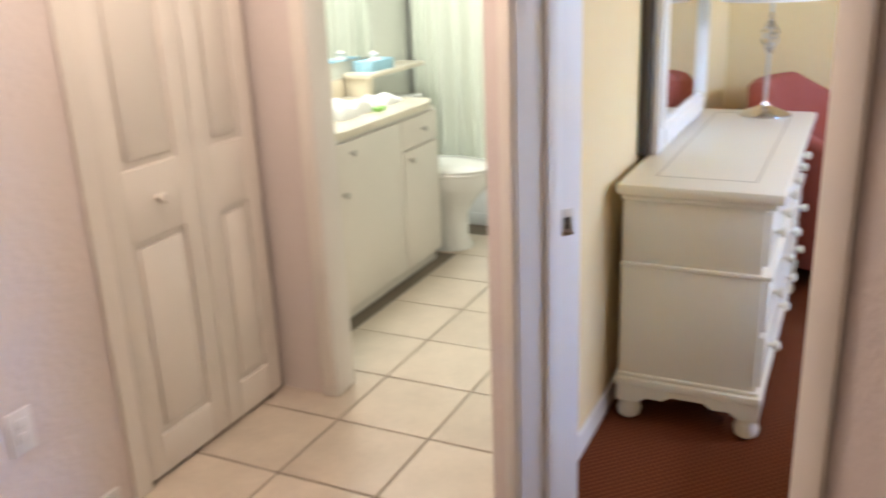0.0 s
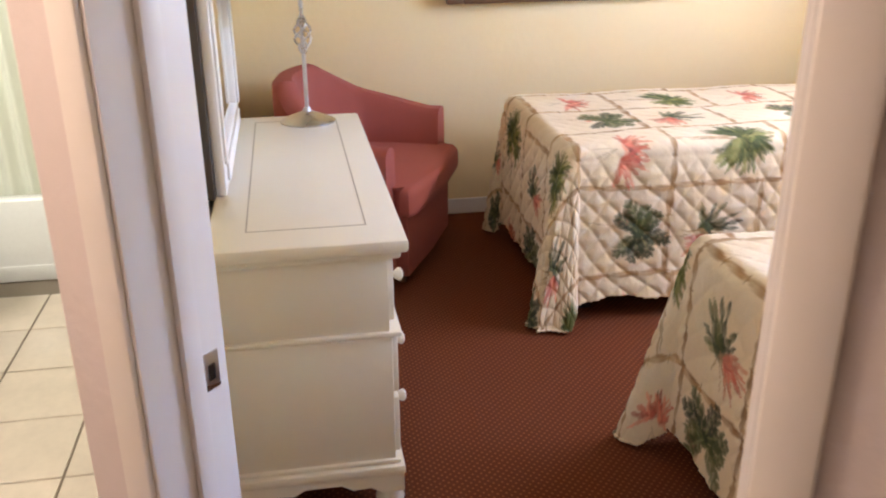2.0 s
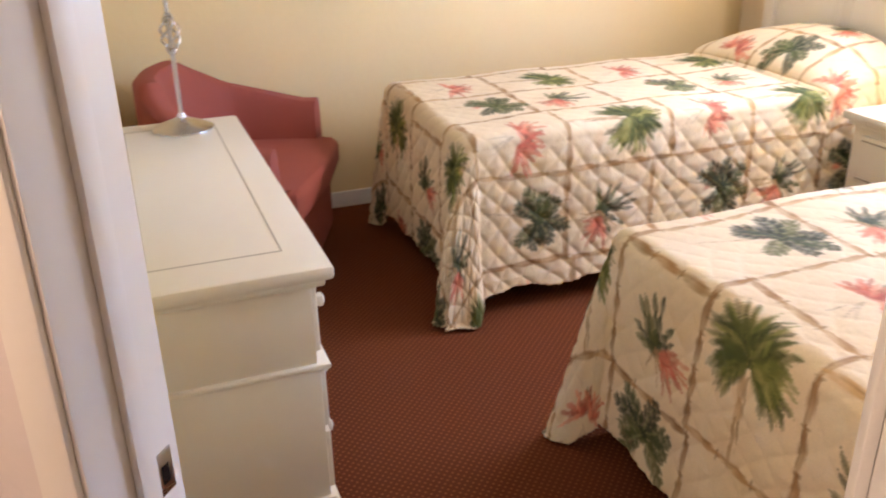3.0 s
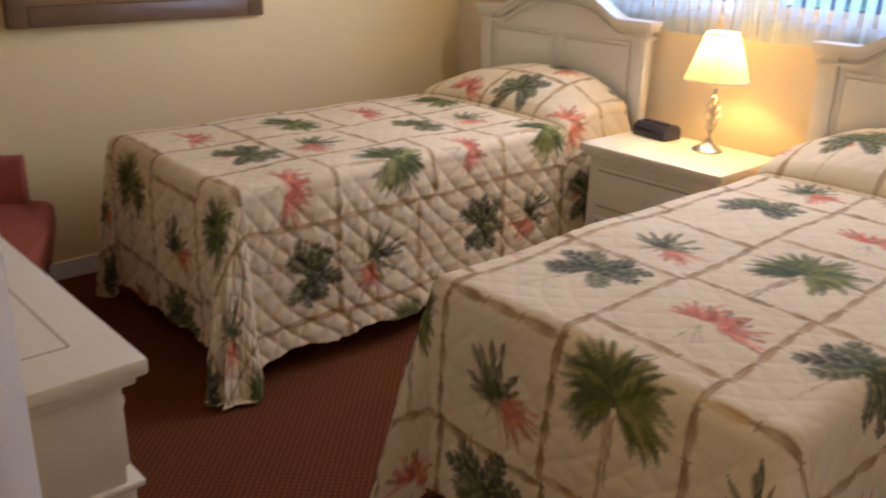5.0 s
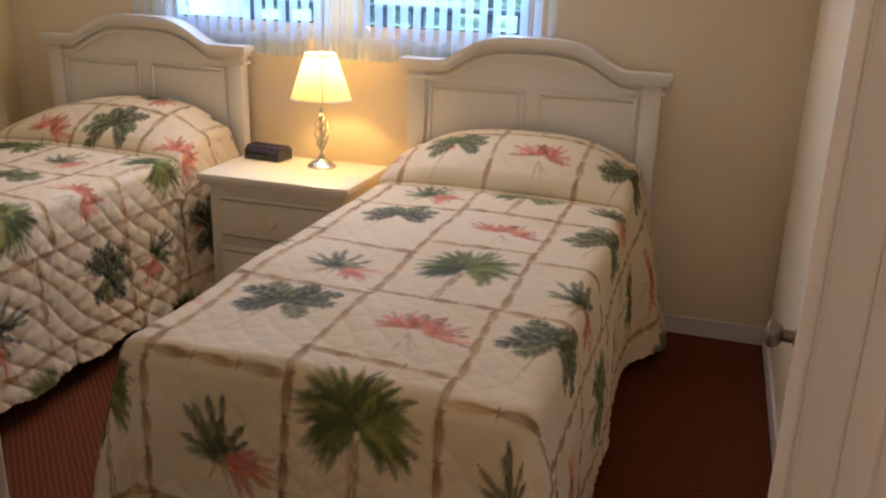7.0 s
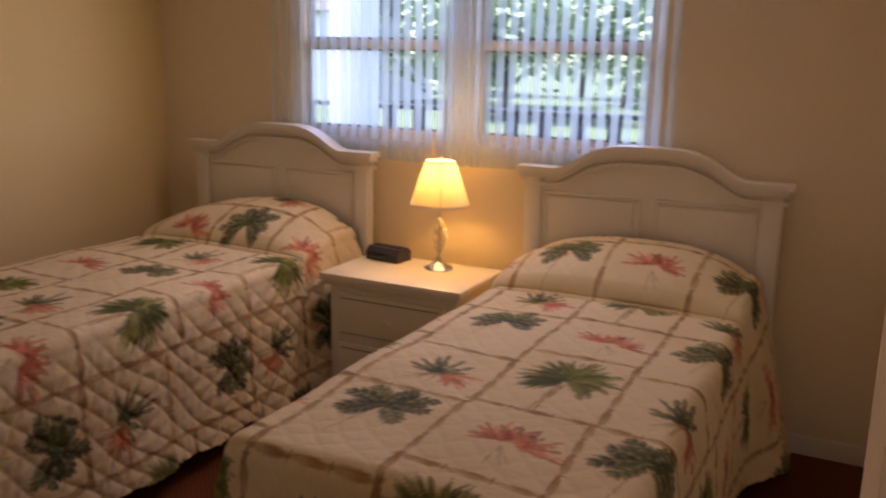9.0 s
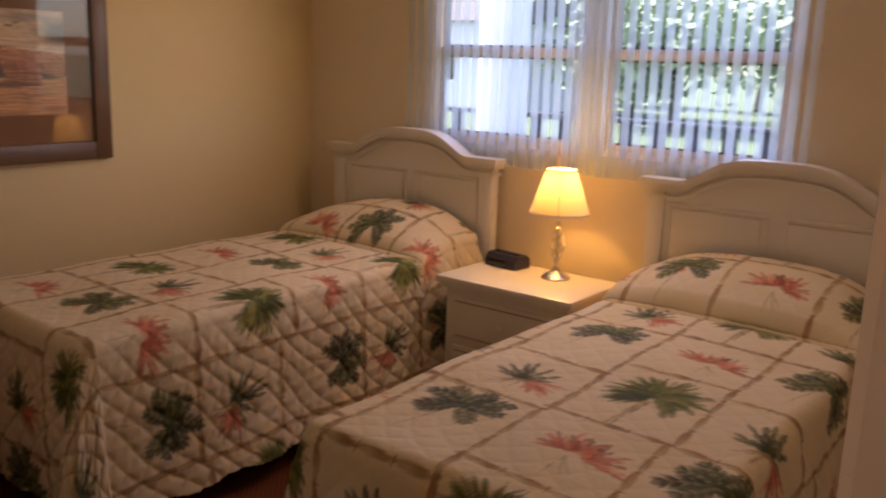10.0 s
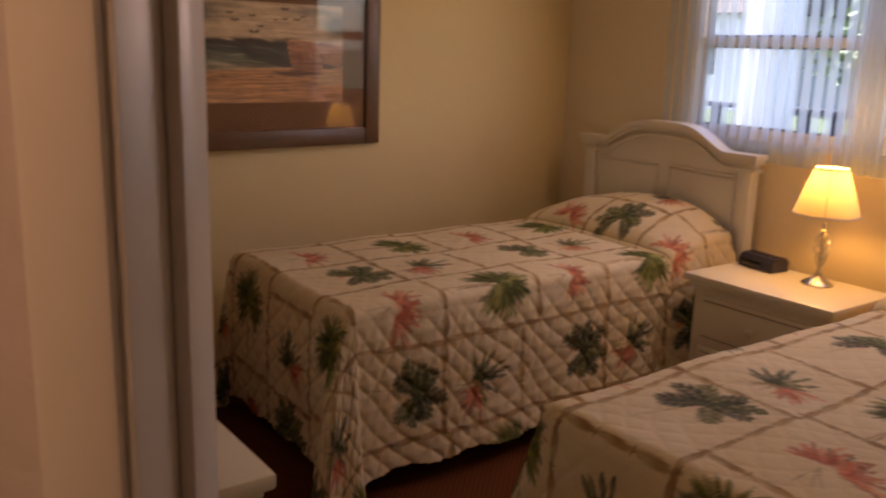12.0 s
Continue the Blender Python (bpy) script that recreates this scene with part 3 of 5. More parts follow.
def star_palm(rng, a, b, put, size):
    """A printed palm with separate dark feathered fronds, a few red fruits and a slanting thin trunk."""
    leaf(put, a - size * 0.05, b, -math.pi / 2 - 0.25, size * 1.75, 0.007, (0.42, 0.29, 0.16), 0.7, 0.1, 4)
    for k in range(5):
        put(a + rng.uniform(-0.75, -0.05) * size, b - rng.uniform(0.25, 0.6) * size, 0.016, 0.020, rng.uniform(-1, 1), rng.choice(CORALS), 0.6)
    for deg, droop in ((-32, -0.5), (8, -0.7), (42, -0.7), (78, -0.3), (118, 0.45), (152, 0.7), (190, 0.7), (228, 0.3)):
        ang = radians(deg) + rng.uniform(-0.12, 0.12)
        length = size * rng.uniform(0.9, 1.2)
        green = rng.choice(DARK_GREENS)
        x, y, th = a, b, ang
        for k in range(5):
            f = (k + 0.5) / 5
            w = size * (0.12 + 0.15 * math.sin(math.pi * min(1.0, f * 0.95)))
            put(x + math.cos(th) * length * 0.1, y + math.sin(th) * length * 0.1, w * 0.72, length * 0.17, th - math.pi / 2, green, 0.93)
            for sd in (-1, 1):
                put(x + math.cos(th + sd * 0.9) * w * 0.8, y + math.sin(th + sd * 0.9) * w * 0.8, w * 0.30, w * 0.80, th + sd * 0.5 - math.pi / 2, green, 0.9)
            x, y = x + math.cos(th) * length * 0.2, y + math.sin(th) * length * 0.2
            th += droop / 5
        leaf(put, a, b, ang, length * 0.8, 0.0045, (0.24, 0.25, 0.11), 0.6, droop * 0.8)


def fan_palm(rng, a, b, put, size):
    """A printed palm with one full round crown of fine yellow-green blades on a straight trunk."""
    leaf(put, a - size * 0.06, b - size * 0.3, -math.pi / 2 - 0.06, size * 1.75, 0.012, (0.40, 0.25, 0.12), 0.8, 0.04, 4)
    leaf(put, a + size * 0.03, b - size * 0.3, -math.pi / 2 - 0.06, size * 1.7, 0.005, (0.24, 0.15, 0.07), 0.7, 0.04, 4)
    for k in range(26):
        ang = radians(-40 + 260 * k / 25)
        put(a + math.cos(ang) * 0.42 * size, b + math.sin(ang) * 0.36 * size - 0.08 * size, size * 0.20, size * 0.42, ang - math.pi / 2, rng.choice(LIGHT_GREENS[3:] if math.cos(ang) < 0.2 else LIGHT_GREENS), 0.8)
    for k in range(90):
        f = rng.random()
        ang = radians(-58 + 296 * f) + rng.uniform(-0.1, 0.1)
        side = math.cos(ang)
        length = size * rng.uniform(0.65, 1.08) * (0.92 + 0.12 * abs(side))
        tone = rng.choice(LIGHT_GREENS if side > -0.25 or rng.random() < 0.4 else LIGHT_GREENS[3:])
        leaf(put, a + side * 0.14 * size, b + math.sin(ang) * 0.14 * size, ang, length * 0.9, size * rng.uniform(0.07, 0.12), tone, 0.7, -0.85 * side * rng.uniform(0.6, 1.2))
    for k in range(10):
        ang = radians(rng.uniform(35, 145))
        leaf(put, a + rng.uniform(-0.25, 0.25) * size, b + 0.25 * size, ang, size * 0.75, size * 0.05, rng.choice(LIGHT_GREENS), 0.7)


def spear_bloom(rng, a, b, put, size):
    """A printed flower: tall dark spear leaves fanning up, fine brown stalks, coral petals low on one side."""
    for deg, rel in ((62, 1.0), (80, 1.25), (97, 1.35), (112, 1.2), (128, 1.15), (150, 0.9), (36, 0.85), (172, 0.7)):
        ang = radians(deg) + rng.uniform(-0.08, 0.08)
        leaf(put, a - 0.15 * size, b - 0.12 * size, ang, size * rel * rng.uniform(0.9, 1.08), size * rng.uniform(0.10, 0.15), rng.choice(DARK_GREENS), 0.9, rng.uniform(-0.3, 0.3))
    for k in range(9):
        ang = radians(rng.uniform(-140, 40))
        leaf(put, a - 0.1 * size, b - 0.05 * size, ang, size * rng.uniform(0.5, 1.0), 0.0055, (0.36, 0.22, 0.10), 0.7, rng.uniform(-0.5, 0.5))
    for k in range(10):
        ang = radians(-78 + 12 * k) + rng.uniform(-0.12, 0.12)
        leaf(put, a + 0.12 * size, b - 0.06 * size, ang, size * rng.uniform(0.55, 0.98), size * rng.uniform(0.075, 0.115), rng.choice(CORALS), 0.8, -0.3)


def twin_bloom(rng, a, b, put, size):
    """A printed pair of coral bursts with pointed petals, a green tuft between and thin stems."""
    for deg in (-75, -100, -60):
        leaf(put, a, b - 0.05, radians(deg), size * 0.75, 0.004, (0.42, 0.32, 0.20), 0.6, 0.3)
    for k in range(7):
        leaf(put, a + 0.05 * size, b, radians(rng.uniform(30, 150)), size * rng.uniform(0.4, 0.65), size * 0.09, rng.choice(DARK_GREENS), 0.75)
    for dx, dy, lo, hi in ((-0.22, -0.12, 12, 190), (0.30, -0.22, -22, 120)):
        for k in range(10):
            ang = radians(lo + (hi - lo) * k / 9) + rng.uniform(-0.1, 0.1)
            leaf(put, a + dx * size, b + dy * size, ang, size * rng.uniform(0.55, 0.92), size * rng.uniform(0.08, 0.12), rng.choice(CORALS), 0.85, rng.uniform(-0.25, 0.25))


def bedspread(name, cx, half, foot, head, top, drop, seed, cols, start, tuck, quilt, label):
    """A quilted spread thrown over mattress and pillow: top, rounded edges and hanging sides from one sheet of cloth."""
    rng, nr = random.Random(seed), np.random.RandomState(seed)
    step, r = 0.0060, 0.055
    ha, hb = half - r, foot + r
    reach = r * math.pi / 2 + drop
    A = np.arange(-(ha + reach) - 0.03, ha + reach + 0.03, step)
    Bv = np.arange(hb - reach - 0.03, head, step)
    a, b = np.meshgrid(A, Bv)
    qa, qb = np.clip(a, -ha, ha), np.maximum(b, hb)
    ea, eb = a - qa, b - qb
    L = np.hypot(ea, eb)
    da, db = np.where(L > 1e-9, ea / np.maximum(L, 1e-9), 0), np.where(L > 1e-9, eb / np.maximum(L, 1e-9), 0)
    th = np.clip(L / r, 0, math.pi / 2)
    hang = np.maximum(L - r * math.pi / 2, 0)
    corner = 2 * np.abs(da * db)
    ang = np.arctan2(np.abs(db), np.abs(da))
    ripple = np.sin(a * 9 + seed) * 0.5 + np.sin(b * 7.3 + 2 * seed) * 0.5
    flare = np.where(np.abs(db) > 0.7, 0.035, 0.10) + 0.035 * ripple + corner * (0.22 + 0.08 * np.cos(6 * ang))
    headflare = np.clip((b - (head - 0.50)) / 0.25, 0, 1)
    headflare = headflare * headflare * (3 - 2 * headflare)
    flare = flare + 0.20 * headflare * (np.abs(da) > 0.5)
    flare = np.where(a < 0, flare * tuck, flare)
    flare = np.clip(flare, 0.02, 0.6)
    out = r * np.sin(th) + flare * hang
    # pillow under the cloth, with the spread tucked in before it
    y0 = head - 0.455
    f = np.clip((qb - y0) / 0.30, 0, 1)
    rise = 0.26 * np.clip(f * 6, 0, 1) ** 0.6 + 0.74 * np.sin(np.clip(f, 0, 1) * math.pi / 2) ** 1.1
    side = np.clip(1 - (np.abs(qa) / (ha + 0.03)) ** 2.6, 0, 1) ** 0.8
    pil = 0.168 * rise * (0.22 + 0.78 * side)
    pil = pil - 0.020 * np.exp(-((qb - y0 + 0.012) / 0.022) ** 2)
    z = top - r * (1 - np.cos(th)) - hang * np.sqrt(1 - flare**2) + pil * np.where(L > 0, np.clip(1 - hang / 0.5, 0, 1), 1)
    sag = 0.006 * (np.sin(qa * 7 + seed) * np.sin(qb * 5.1) + 0.6 * np.sin(qb * 11 + qa * 4))
    # quilting: stitched diamonds puffed up between the seams
    wob = 0.012 * np.sin(a * 21) + 0.012 * np.sin(b * 17)
    p, q = (a + b + wob) / 0.102, (a - b - wob) / 0.102
    seam = np.minimum(np.abs(np.sin(math.pi * p)), np.abs(np.sin(math.pi * q)))
    strong = 0.24 + (quilt - 0.24) * np.clip(hang / 0.06, 0, 1)
    puff = 0.0140 * np.sqrt(np.clip(seam, 0, 1)) * strong + nr.normal(0, 0.0004, a.shape)
    nx, ny, nz = da * np.sin(th), db * np.sin(th), np.cos(th)
    X = cx + qa + da * out + nx * puff
    Y = qb + db * out + ny * puff
    Z = z + sag * np.cos(th) + nz * puff
    keep = L <= reach * (1 - 0.165 * np.clip(1 - corner * 1.5, 0, 1)) + 0.012 * np.sin(a * 24) * np.sin(b * 19) + 0.05 * headflare
    Z = np.maximum(Z, 0.02)
    # the print; the cloth tucked in under the pillow's front is lost to view
    Pv = Bv + 0.21 * (Bv > y0)
    pb = b + 0.21 * (b > y0)
    col = np.empty(a.shape + (3,))
    cloud = 0.5 + 0.25 * np.sin(a * 13 + 3 * np.sin(b * 7)) + 0.25 * np.sin(b * 15 + 2 * np.sin(a * 9))
    col[:] = np.array((0.74, 0.605, 0.40)) + cloud[..., None] * np.array((0.05, 0.055, 0.06))

    def put(ca, cb, wa, wb, turn, rgb, alpha):
        """One brush stroke: a pointed ellipse."""
        m = max(wa, wb) * 1.5
        i0, i1 = np.searchsorted(Pv, (cb - m, cb + m))
        j0, j1 = np.searchsorted(A, (ca - m, ca + m))
        if i1 <= i0 or j1 <= j0:
            return
        xa, xb = a[i0:i1, j0:j1] - ca, pb[i0:i1, j0:j1] - cb
        c, s = math.cos(turn), math.sin(turn)
        u, v = (c * xa + s * xb) / wa, (-s * xa + c * xb) / wb
        d = np.abs(u) / np.maximum(1 - v * v, 0.05) + np.abs(v) ** 3
        k = np.clip((1.25 - d) / 0.5, 0, 1) * alpha
        k = k * (0.8 + 0.2 * np.sin(60 * xa + 40 * xb))
        tgt = np.array(rgb) * (0.8 + 0.5 * rng.random())
        col[i0:i1, j0:j1] += (tgt - col[i0:i1, j0:j1]) * k[..., None]

    px, py = 0.36, 0.435
    na = int((ha + reach) / px) + 2

    def cane(x0, y0, x1, y1, thick=0.0145):
        """A bamboo cane in joints with darker nodes."""
        n = max(2, round(math.hypot(x1 - x0, y1 - y0) / 0.11))
        turn = math.atan2(y1 - y0, x1 - x0) - math.pi / 2
        L0 = math.hypot(x1 - x0, y1 - y0) / n
        for k in range(n):
            f = (k + 0.5) / n
            w = thick * rng.uniform(0.8, 1.15)
            put(x0 + (x1 - x0) * f, y0 + (y1 - y0) * f, w, L0 * 0.70, turn + rng.uniform(-0.06, 0.06), rng.choice(CANE_TANS), 0.9)
            put(x0 + (x1 - x0) * f - 0.5 * w * math.cos(turn), y0 + (y1 - y0) * f - 0.5 * w * math.sin(turn), w * 0.3, L0 * 0.55, turn, (0.26, 0.14, 0.055), 0.6)
            put(x0 + (x1 - x0) * (k + 1) / n, y0 + (y1 - y0) * (k + 1) / n, w * 1.15, 0.007, turn, (0.22, 0.115, 0.04), 0.8)

    for i in range(-na, na + 1):
        ca = cols + i * px
        for j in range(-2, 4):
            b0 = foot + start + j * 2 * py
            if i % 2 == 0:
                lines = (b0 - 0.355, b0 + 0.125)
                spots = ((star_palm, 0.0, 0.0, 0.130), (spear_bloom, 0.02, 0.285, 0.125))
            else:
                lines = (b0 - 0.255, b0 + 0.145)
                spots = ((twin_bloom, 0.02, -0.045, 0.125), (fan_palm, 0.0, 0.43, 0.140))
            for n_, yb in enumerate(lines):
                cane(ca - px * 0.50, yb + 0.006, ca + px * 0.50, yb - 0.006)
                skew = rng.uniform(-0.012, 0.012)
                nxt = lines[1] if n_ == 0 else lines[0] + 2 * py
                cane(ca + px * 0.5 + skew, yb, ca + px * 0.5 - skew, nxt, 0.0125)
            for draw, da_, db_, size in spots:
                draw(rng, ca + da_ + rng.uniform(-0.01, 0.01), b0 + db_, put, size * rng.uniform(0.95, 1.05))
    ny_, nx_ = a.shape
    idx = np.arange(ny_ * nx_).reshape(ny_, nx_)
    ok = keep[:-1, :-1] & keep[1:, :-1] & keep[:-1, 1:] & keep[1:, 1:]
    quads = np.stack([idx[:-1, :-1], idx[:-1, 1:], idx[1:, 1:], idx[1:, :-1]], -1)[ok]
    behind = (qb[:-1, :-1] > y0)[ok]
    spread = thing(name, label, "bedspread", group="bedspreads")
    flat = np.stack([X, Y, Z], -1).reshape(-1, 3)
    tint = np.clip(col.reshape(-1, 3), 0, 1)
    for piece, mask in (("coverlet", ~behind), ("pillow_cover", behind)):
        q4 = quads[mask]
        used = np.unique(q4)
        remap = np.full(idx.size, -1)
        remap[used] = np.arange(len(used))
        q4 = remap[q4]
        data = bpy.data.meshes.new(piece)
        data.vertices.add(len(used))
        data.vertices.foreach_set("co", flat[used].astype(np.float32).ravel())
        data.loops.add(q4.size)
        data.loops.foreach_set("vertex_index", q4.astype(np.int32).ravel())
        data.polygons.add(len(q4))
        data.polygons.foreach_set("loop_start", np.arange(0, q4.size, 4, dtype=np.int32))
        data.update()
        layer = data.color_attributes.new("print", "FLOAT_COLOR", "POINT")
        rgba = np.ones((len(used), 4), np.float32)
        rgba[:, :3] = tint[used]
        layer.data.foreach_set("color", rgba.ravel())
        data.validate()
        data.shade_smooth()
        data.materials.append(PRINT)
        ob = new(piece, data)
        ob.parent = spread
        mod = ob.modifiers.new("thick", "SOLIDIFY")
        mod.thickness, mod.offset = 0.006, -1
    return spread


for cx, foot, label in ((0.775, 1.36, "white twin bed with an arched headboard beside the picture wall"), (2.725, 1.415, "white twin bed with an arched headboard beside the open door")):
    bed = headboard(cx, label)
    part("mattress", box(B(), -0.475, 0.475, foot + 0.03, YN - 0.125, 0.42, 0.690, 0.05), SHEET, bed)
    part("box_spring", box(B(), -0.465, 0.465, foot + 0.045, YN - 0.125, 0.17, 0.42, 0.03), SHEET, bed)
    for sx in (-0.42, 0.42):
        for y in (foot + 0.12, YN - 0.25):
            part("leg", box(B(), sx - 0.025, sx + 0.025, y - 0.025, y + 0.025, 0.0, 0.17, 0.004), RAILM, bed)
bedspread("bedspread", 0.775, 0.51, 1.345, YN - 0.135, 0.722, 0.710, 3, 0.12, 0.30, 0.5, 0.85, "quilted cream bedspread printed with palms, in the picture corner")
bedspread("bedspread", 2.725, 0.51, 1.395, YN - 0.135, 0.720, 0.695, 8, -0.24, 0.37, 0.8, 0.5, "quilted cream bedspread printed with palms, next to the open door")


# ---- nightstand with lamp and clock ----
ns = thing("nightstand", "cream two-drawer nightstand between the beds", "nightstand")
part("top", box(B(), 1.385, 2.10, 3.045, 3.52, 0.634, 0.670, 0.008), CREAM, ns)
part("moulding", box(B(), 1.405, 2.08, 3.062, 3.52, 0.612, 0.634, 0.006), CREAM, ns)
part("body", box(B(), 1.425, 2.06, 3.085, 3.51, 0.07, 0.612, 0.004), CREAM, ns)
part("plinth", box(B(), 1.412, 2.073, 3.072, 3.51, 0.03, 0.10, 0.006), CREAM, ns)
for sx in (1.44, 2.045):
    for y in (3.10, 3.49):
        part("foot", lathe(B(), [(0.020, 0), (0.028, 0.012), (0.018, 0.03)], sx, y, 0.0, 16), CREAM, ns)
for z0, z1 in ((0.375, 0.580), (0.125, 0.345)):
    dr = part("drawer", box(B(), 1.475, 2.01, 3.068, 3.086, z0, z1, 0.006), CREAM, ns)
    for za in (z0 + 0.018, z1 - 0.024):
        part("bead", box(B(), 1.490, 1.995, 3.064, 3.069, za, za + 0.006, 0.001), GROOVE, dr, "darker glaze line")
    part("knob", lathe(B(), [(0.008, 0), (0.007, 0.012), (0.016, 0.018), (0.019, 0.026), (0.012, 0.033)], n=16, m=pose(1.745, 3.068, (z0 + z1) / 2, 90)), CREAM, dr)


def cage_lamp(name, x, y, z, s, stem, cage, shade, mat, label, base_r):
    """A nickel lamp: domed foot, stem with a twisted wire cage and a cone shade."""
    lampo = thing(name, label, "lamp")
    part("base", lathe(B(), [(base_r, 0), (base_r, 0.005), (base_r * 0.93, 0.010), (base_r * 0.7, 0.020), (base_r * 0.35, 0.033), (0.016, 0.042), (0.012, 0.055)], x, y, z, 40), NICKEL, lampo)
    part("stem", tube(B(), [(x, y, z + 0.05), (x, y, z + stem)], 0.0075, 12), NICKEL, lampo)
    for zc in (cage[0], cage[1]):
        part("collar", lathe(B(), [(0.008, -0.008), (0.014, 0), (0.008, 0.008)], x, y, z + zc, 16), NICKEL, lampo)
    for k in range(4):
        pts = []
        for i in range(17):
            f = i / 16
            rad = 0.006 + s * math.sin(math.pi * f) ** 0.8
            th = 2 * math.pi * (k / 4 + 0.75 * f)
            pts.append((x + rad * math.cos(th), y + rad * math.sin(th), z + cage[0] + (cage[1] - cage[0]) * f))
        part("cage_wire", tube(B(), pts, 0.0042, 6), NICKEL, lampo)
    r0, r1, z0, z1 = shade
    bm = B()
    n = 48
    rings = []
    thin = mat == SHADE_ON
    for rr, zz in ((r0, z0), (r1, z1)) if thin else ((r0, z0), (r0 * 0.995, z0 + 0.006), (r1 * 1.005, z1 - 0.006), (r1, z1), (r1 - 0.003, z1), (r0 - 0.003, z0)):
        rings.append([bm.verts.new((x + rr * math.cos(2 * math.pi * i / n), y + rr * math.sin(2 * math.pi * i / n), z + zz)) for i in range(n)])
    for a, b in zip(rings, rings[1:] + ([] if thin else rings[:1])):
        for i in range(n):
            bm.faces.new((a[i], a[(i + 1) % n], b[(i + 1) % n], b[i]))
    sh = part("shade", bm, mat, lampo)
    for rr, zz in ((r0 + 0.001, z0), (r1 + 0.001, z1 - 0.008)):
        bm = B()
        lo = [bm.verts.new((x + rr * math.cos(2 * math.pi * i / n), y + rr * math.sin(2 * math.pi * i / n), z + zz)) for i in range(n)]
        hi = [bm.verts.new((x + (rr - 0.002) * math.cos(2 * math.pi * i / n), y + (rr - 0.002) * math.sin(2 * math.pi * i / n), z + zz + 0.008)) for i in range(n)]
        for i in range(n):
            bm.faces.new((lo[i], lo[(i + 1) % n], hi[(i + 1) % n], hi[i]))
        part("binding", bm, SHADE, sh)
    return lampo


bl = cage_lamp("bedside_lamp", 1.826, 3.384, 0.670, 0.026, 0.27, (0.085, 0.235), (0.136, 0.068, 0.305, 0.505), SHADE_ON, "lit nickel bedside lamp with a cream cone shade", 0.066)
part("socket", lathe(B(), [(0.010, 0), (0.014, 0.01), (0.014, 0.05), (0.011, 0.085), (0.004, 0.09)], 1.826, 3.384, 0.955, 16), SHADE, bl)
sa = radians(-62)
part("seam", tube(B(), [(1.826 + q * math.cos(sa), 3.384 + q * math.sin(sa), zz) for q, zz in ((0.1363, 0.977), (0.0683, 1.173))], 0.0016, 6), GROOVE, bl)

clock = thing("clock_radio", "dark navy clock radio on the nightstand", "clock")
cm = pose(1.535, 3.42, 0.670, 0, 0, -8)
part("case", prism(B(), [(-0.055, 0.004), (0.055, 0.004), (0.055, 0.048), (0.03, 0.068), (-0.035, 0.064), (-0.055, 0.042)], -0.095, 0.095, "yzx"), NAVY, clock)
part("dial_window", box(B(), -0.085, 0.03, -0.058, -0.054, 0.012, 0.038, 0.001), BLACKP, clock)
for k in range(4):
    part("button", box(B(), -0.07 + 0.04 * k, -0.045 + 0.04 * k, -0.012, 0.004, 0.0645, 0.071, 0.002), BLACKP, clock)
for sx in (-0.07, 0.07):
    part("foot", lathe(B(), [(0.008, 0), (0.008, 0.004)], sx, 0, 0, 10), BLACKP, clock)
clock.matrix_world = cm



# ---- dresser ----
dz = thing("dresser", "cream lacquered dresser with white knobs against the wall", "dresser")
part("top", box(B(), 0.965, 2.400, 0.085, 0.578, 0.786, 0.822, 0.010), CREAM, dz)
part("moulding", box(B(), 0.985, 2.382, 0.095, 0.560, 0.765, 0.786, 0.008), CREAM, dz)
part("upper_case", box(B(), 1.000, 2.366, 0.100, 0.527, 0.559, 0.765, 0.003), CREAM, dz)
part("waist_moulding", box(B(), 0.990, 2.377, 0.098, 0.558, 0.545, 0.560, 0.005), CREAM, dz)
part("lower_case", box(B(), 0.996, 2.370, 0.100, 0.533, 0.160, 0.545, 0.003), CREAM, dz)
pl = part("plinth", box(B(), 0.978, 2.392, 0.092, 0.556, 0.128, 0.158, 0.006), CREAM, dz)
# shaped apron under the end and the front
ap = [(0.10, 0.128), (0.10, 0.074), (0.17, 0.074), (0.20, 0.094), (0.25, 0.092), (0.28, 0.110), (0.38, 0.110), (0.41, 0.092), (0.46, 0.094), (0.49, 0.074), (0.552, 0.074), (0.552, 0.128)]
part("plinth_moulding", box(B(), 0.987, 2.380, 0.096, 0.546, 0.158, 0.172, 0.005), CREAM, dz)
for x0 in (0.982, 2.366):
    part("apron", prism(B(), ap, x0, x0 + 0.022, "yzx"), CREAM, dz)
part("apron", prism(B(), [(1.004, 0.128), (1.004, 0.074), (1.12, 0.074), (1.18, 0.104), (2.18, 0.104), (2.24, 0.074), (2.366, 0.074), (2.366, 0.128)], 0.530, 0.552, "xzy"), CREAM, dz)
for x in (1.02, 2.348):
    for y in (0.135, 0.515):
        part("foot", lathe(B(), [(0.020, 0), (0.036, 0.012), (0.041, 0.034), (0.033, 0.058), (0.028, 0.075)], x, y, 0.0, 20), CREAM, dz)
for a, b, c, d in ((1.06, 2.272, 0.180, 0.1835), (1.06, 2.272, 0.482, 0.4855), (1.06, 1.0635, 0.1835, 0.482), (2.2685, 2.272, 0.1835, 0.482)):
    part("inlay_line", box(B(), a, b, c, d, 0.8212, 0.8226), GROOVE, dz, "fine dark inlay line")


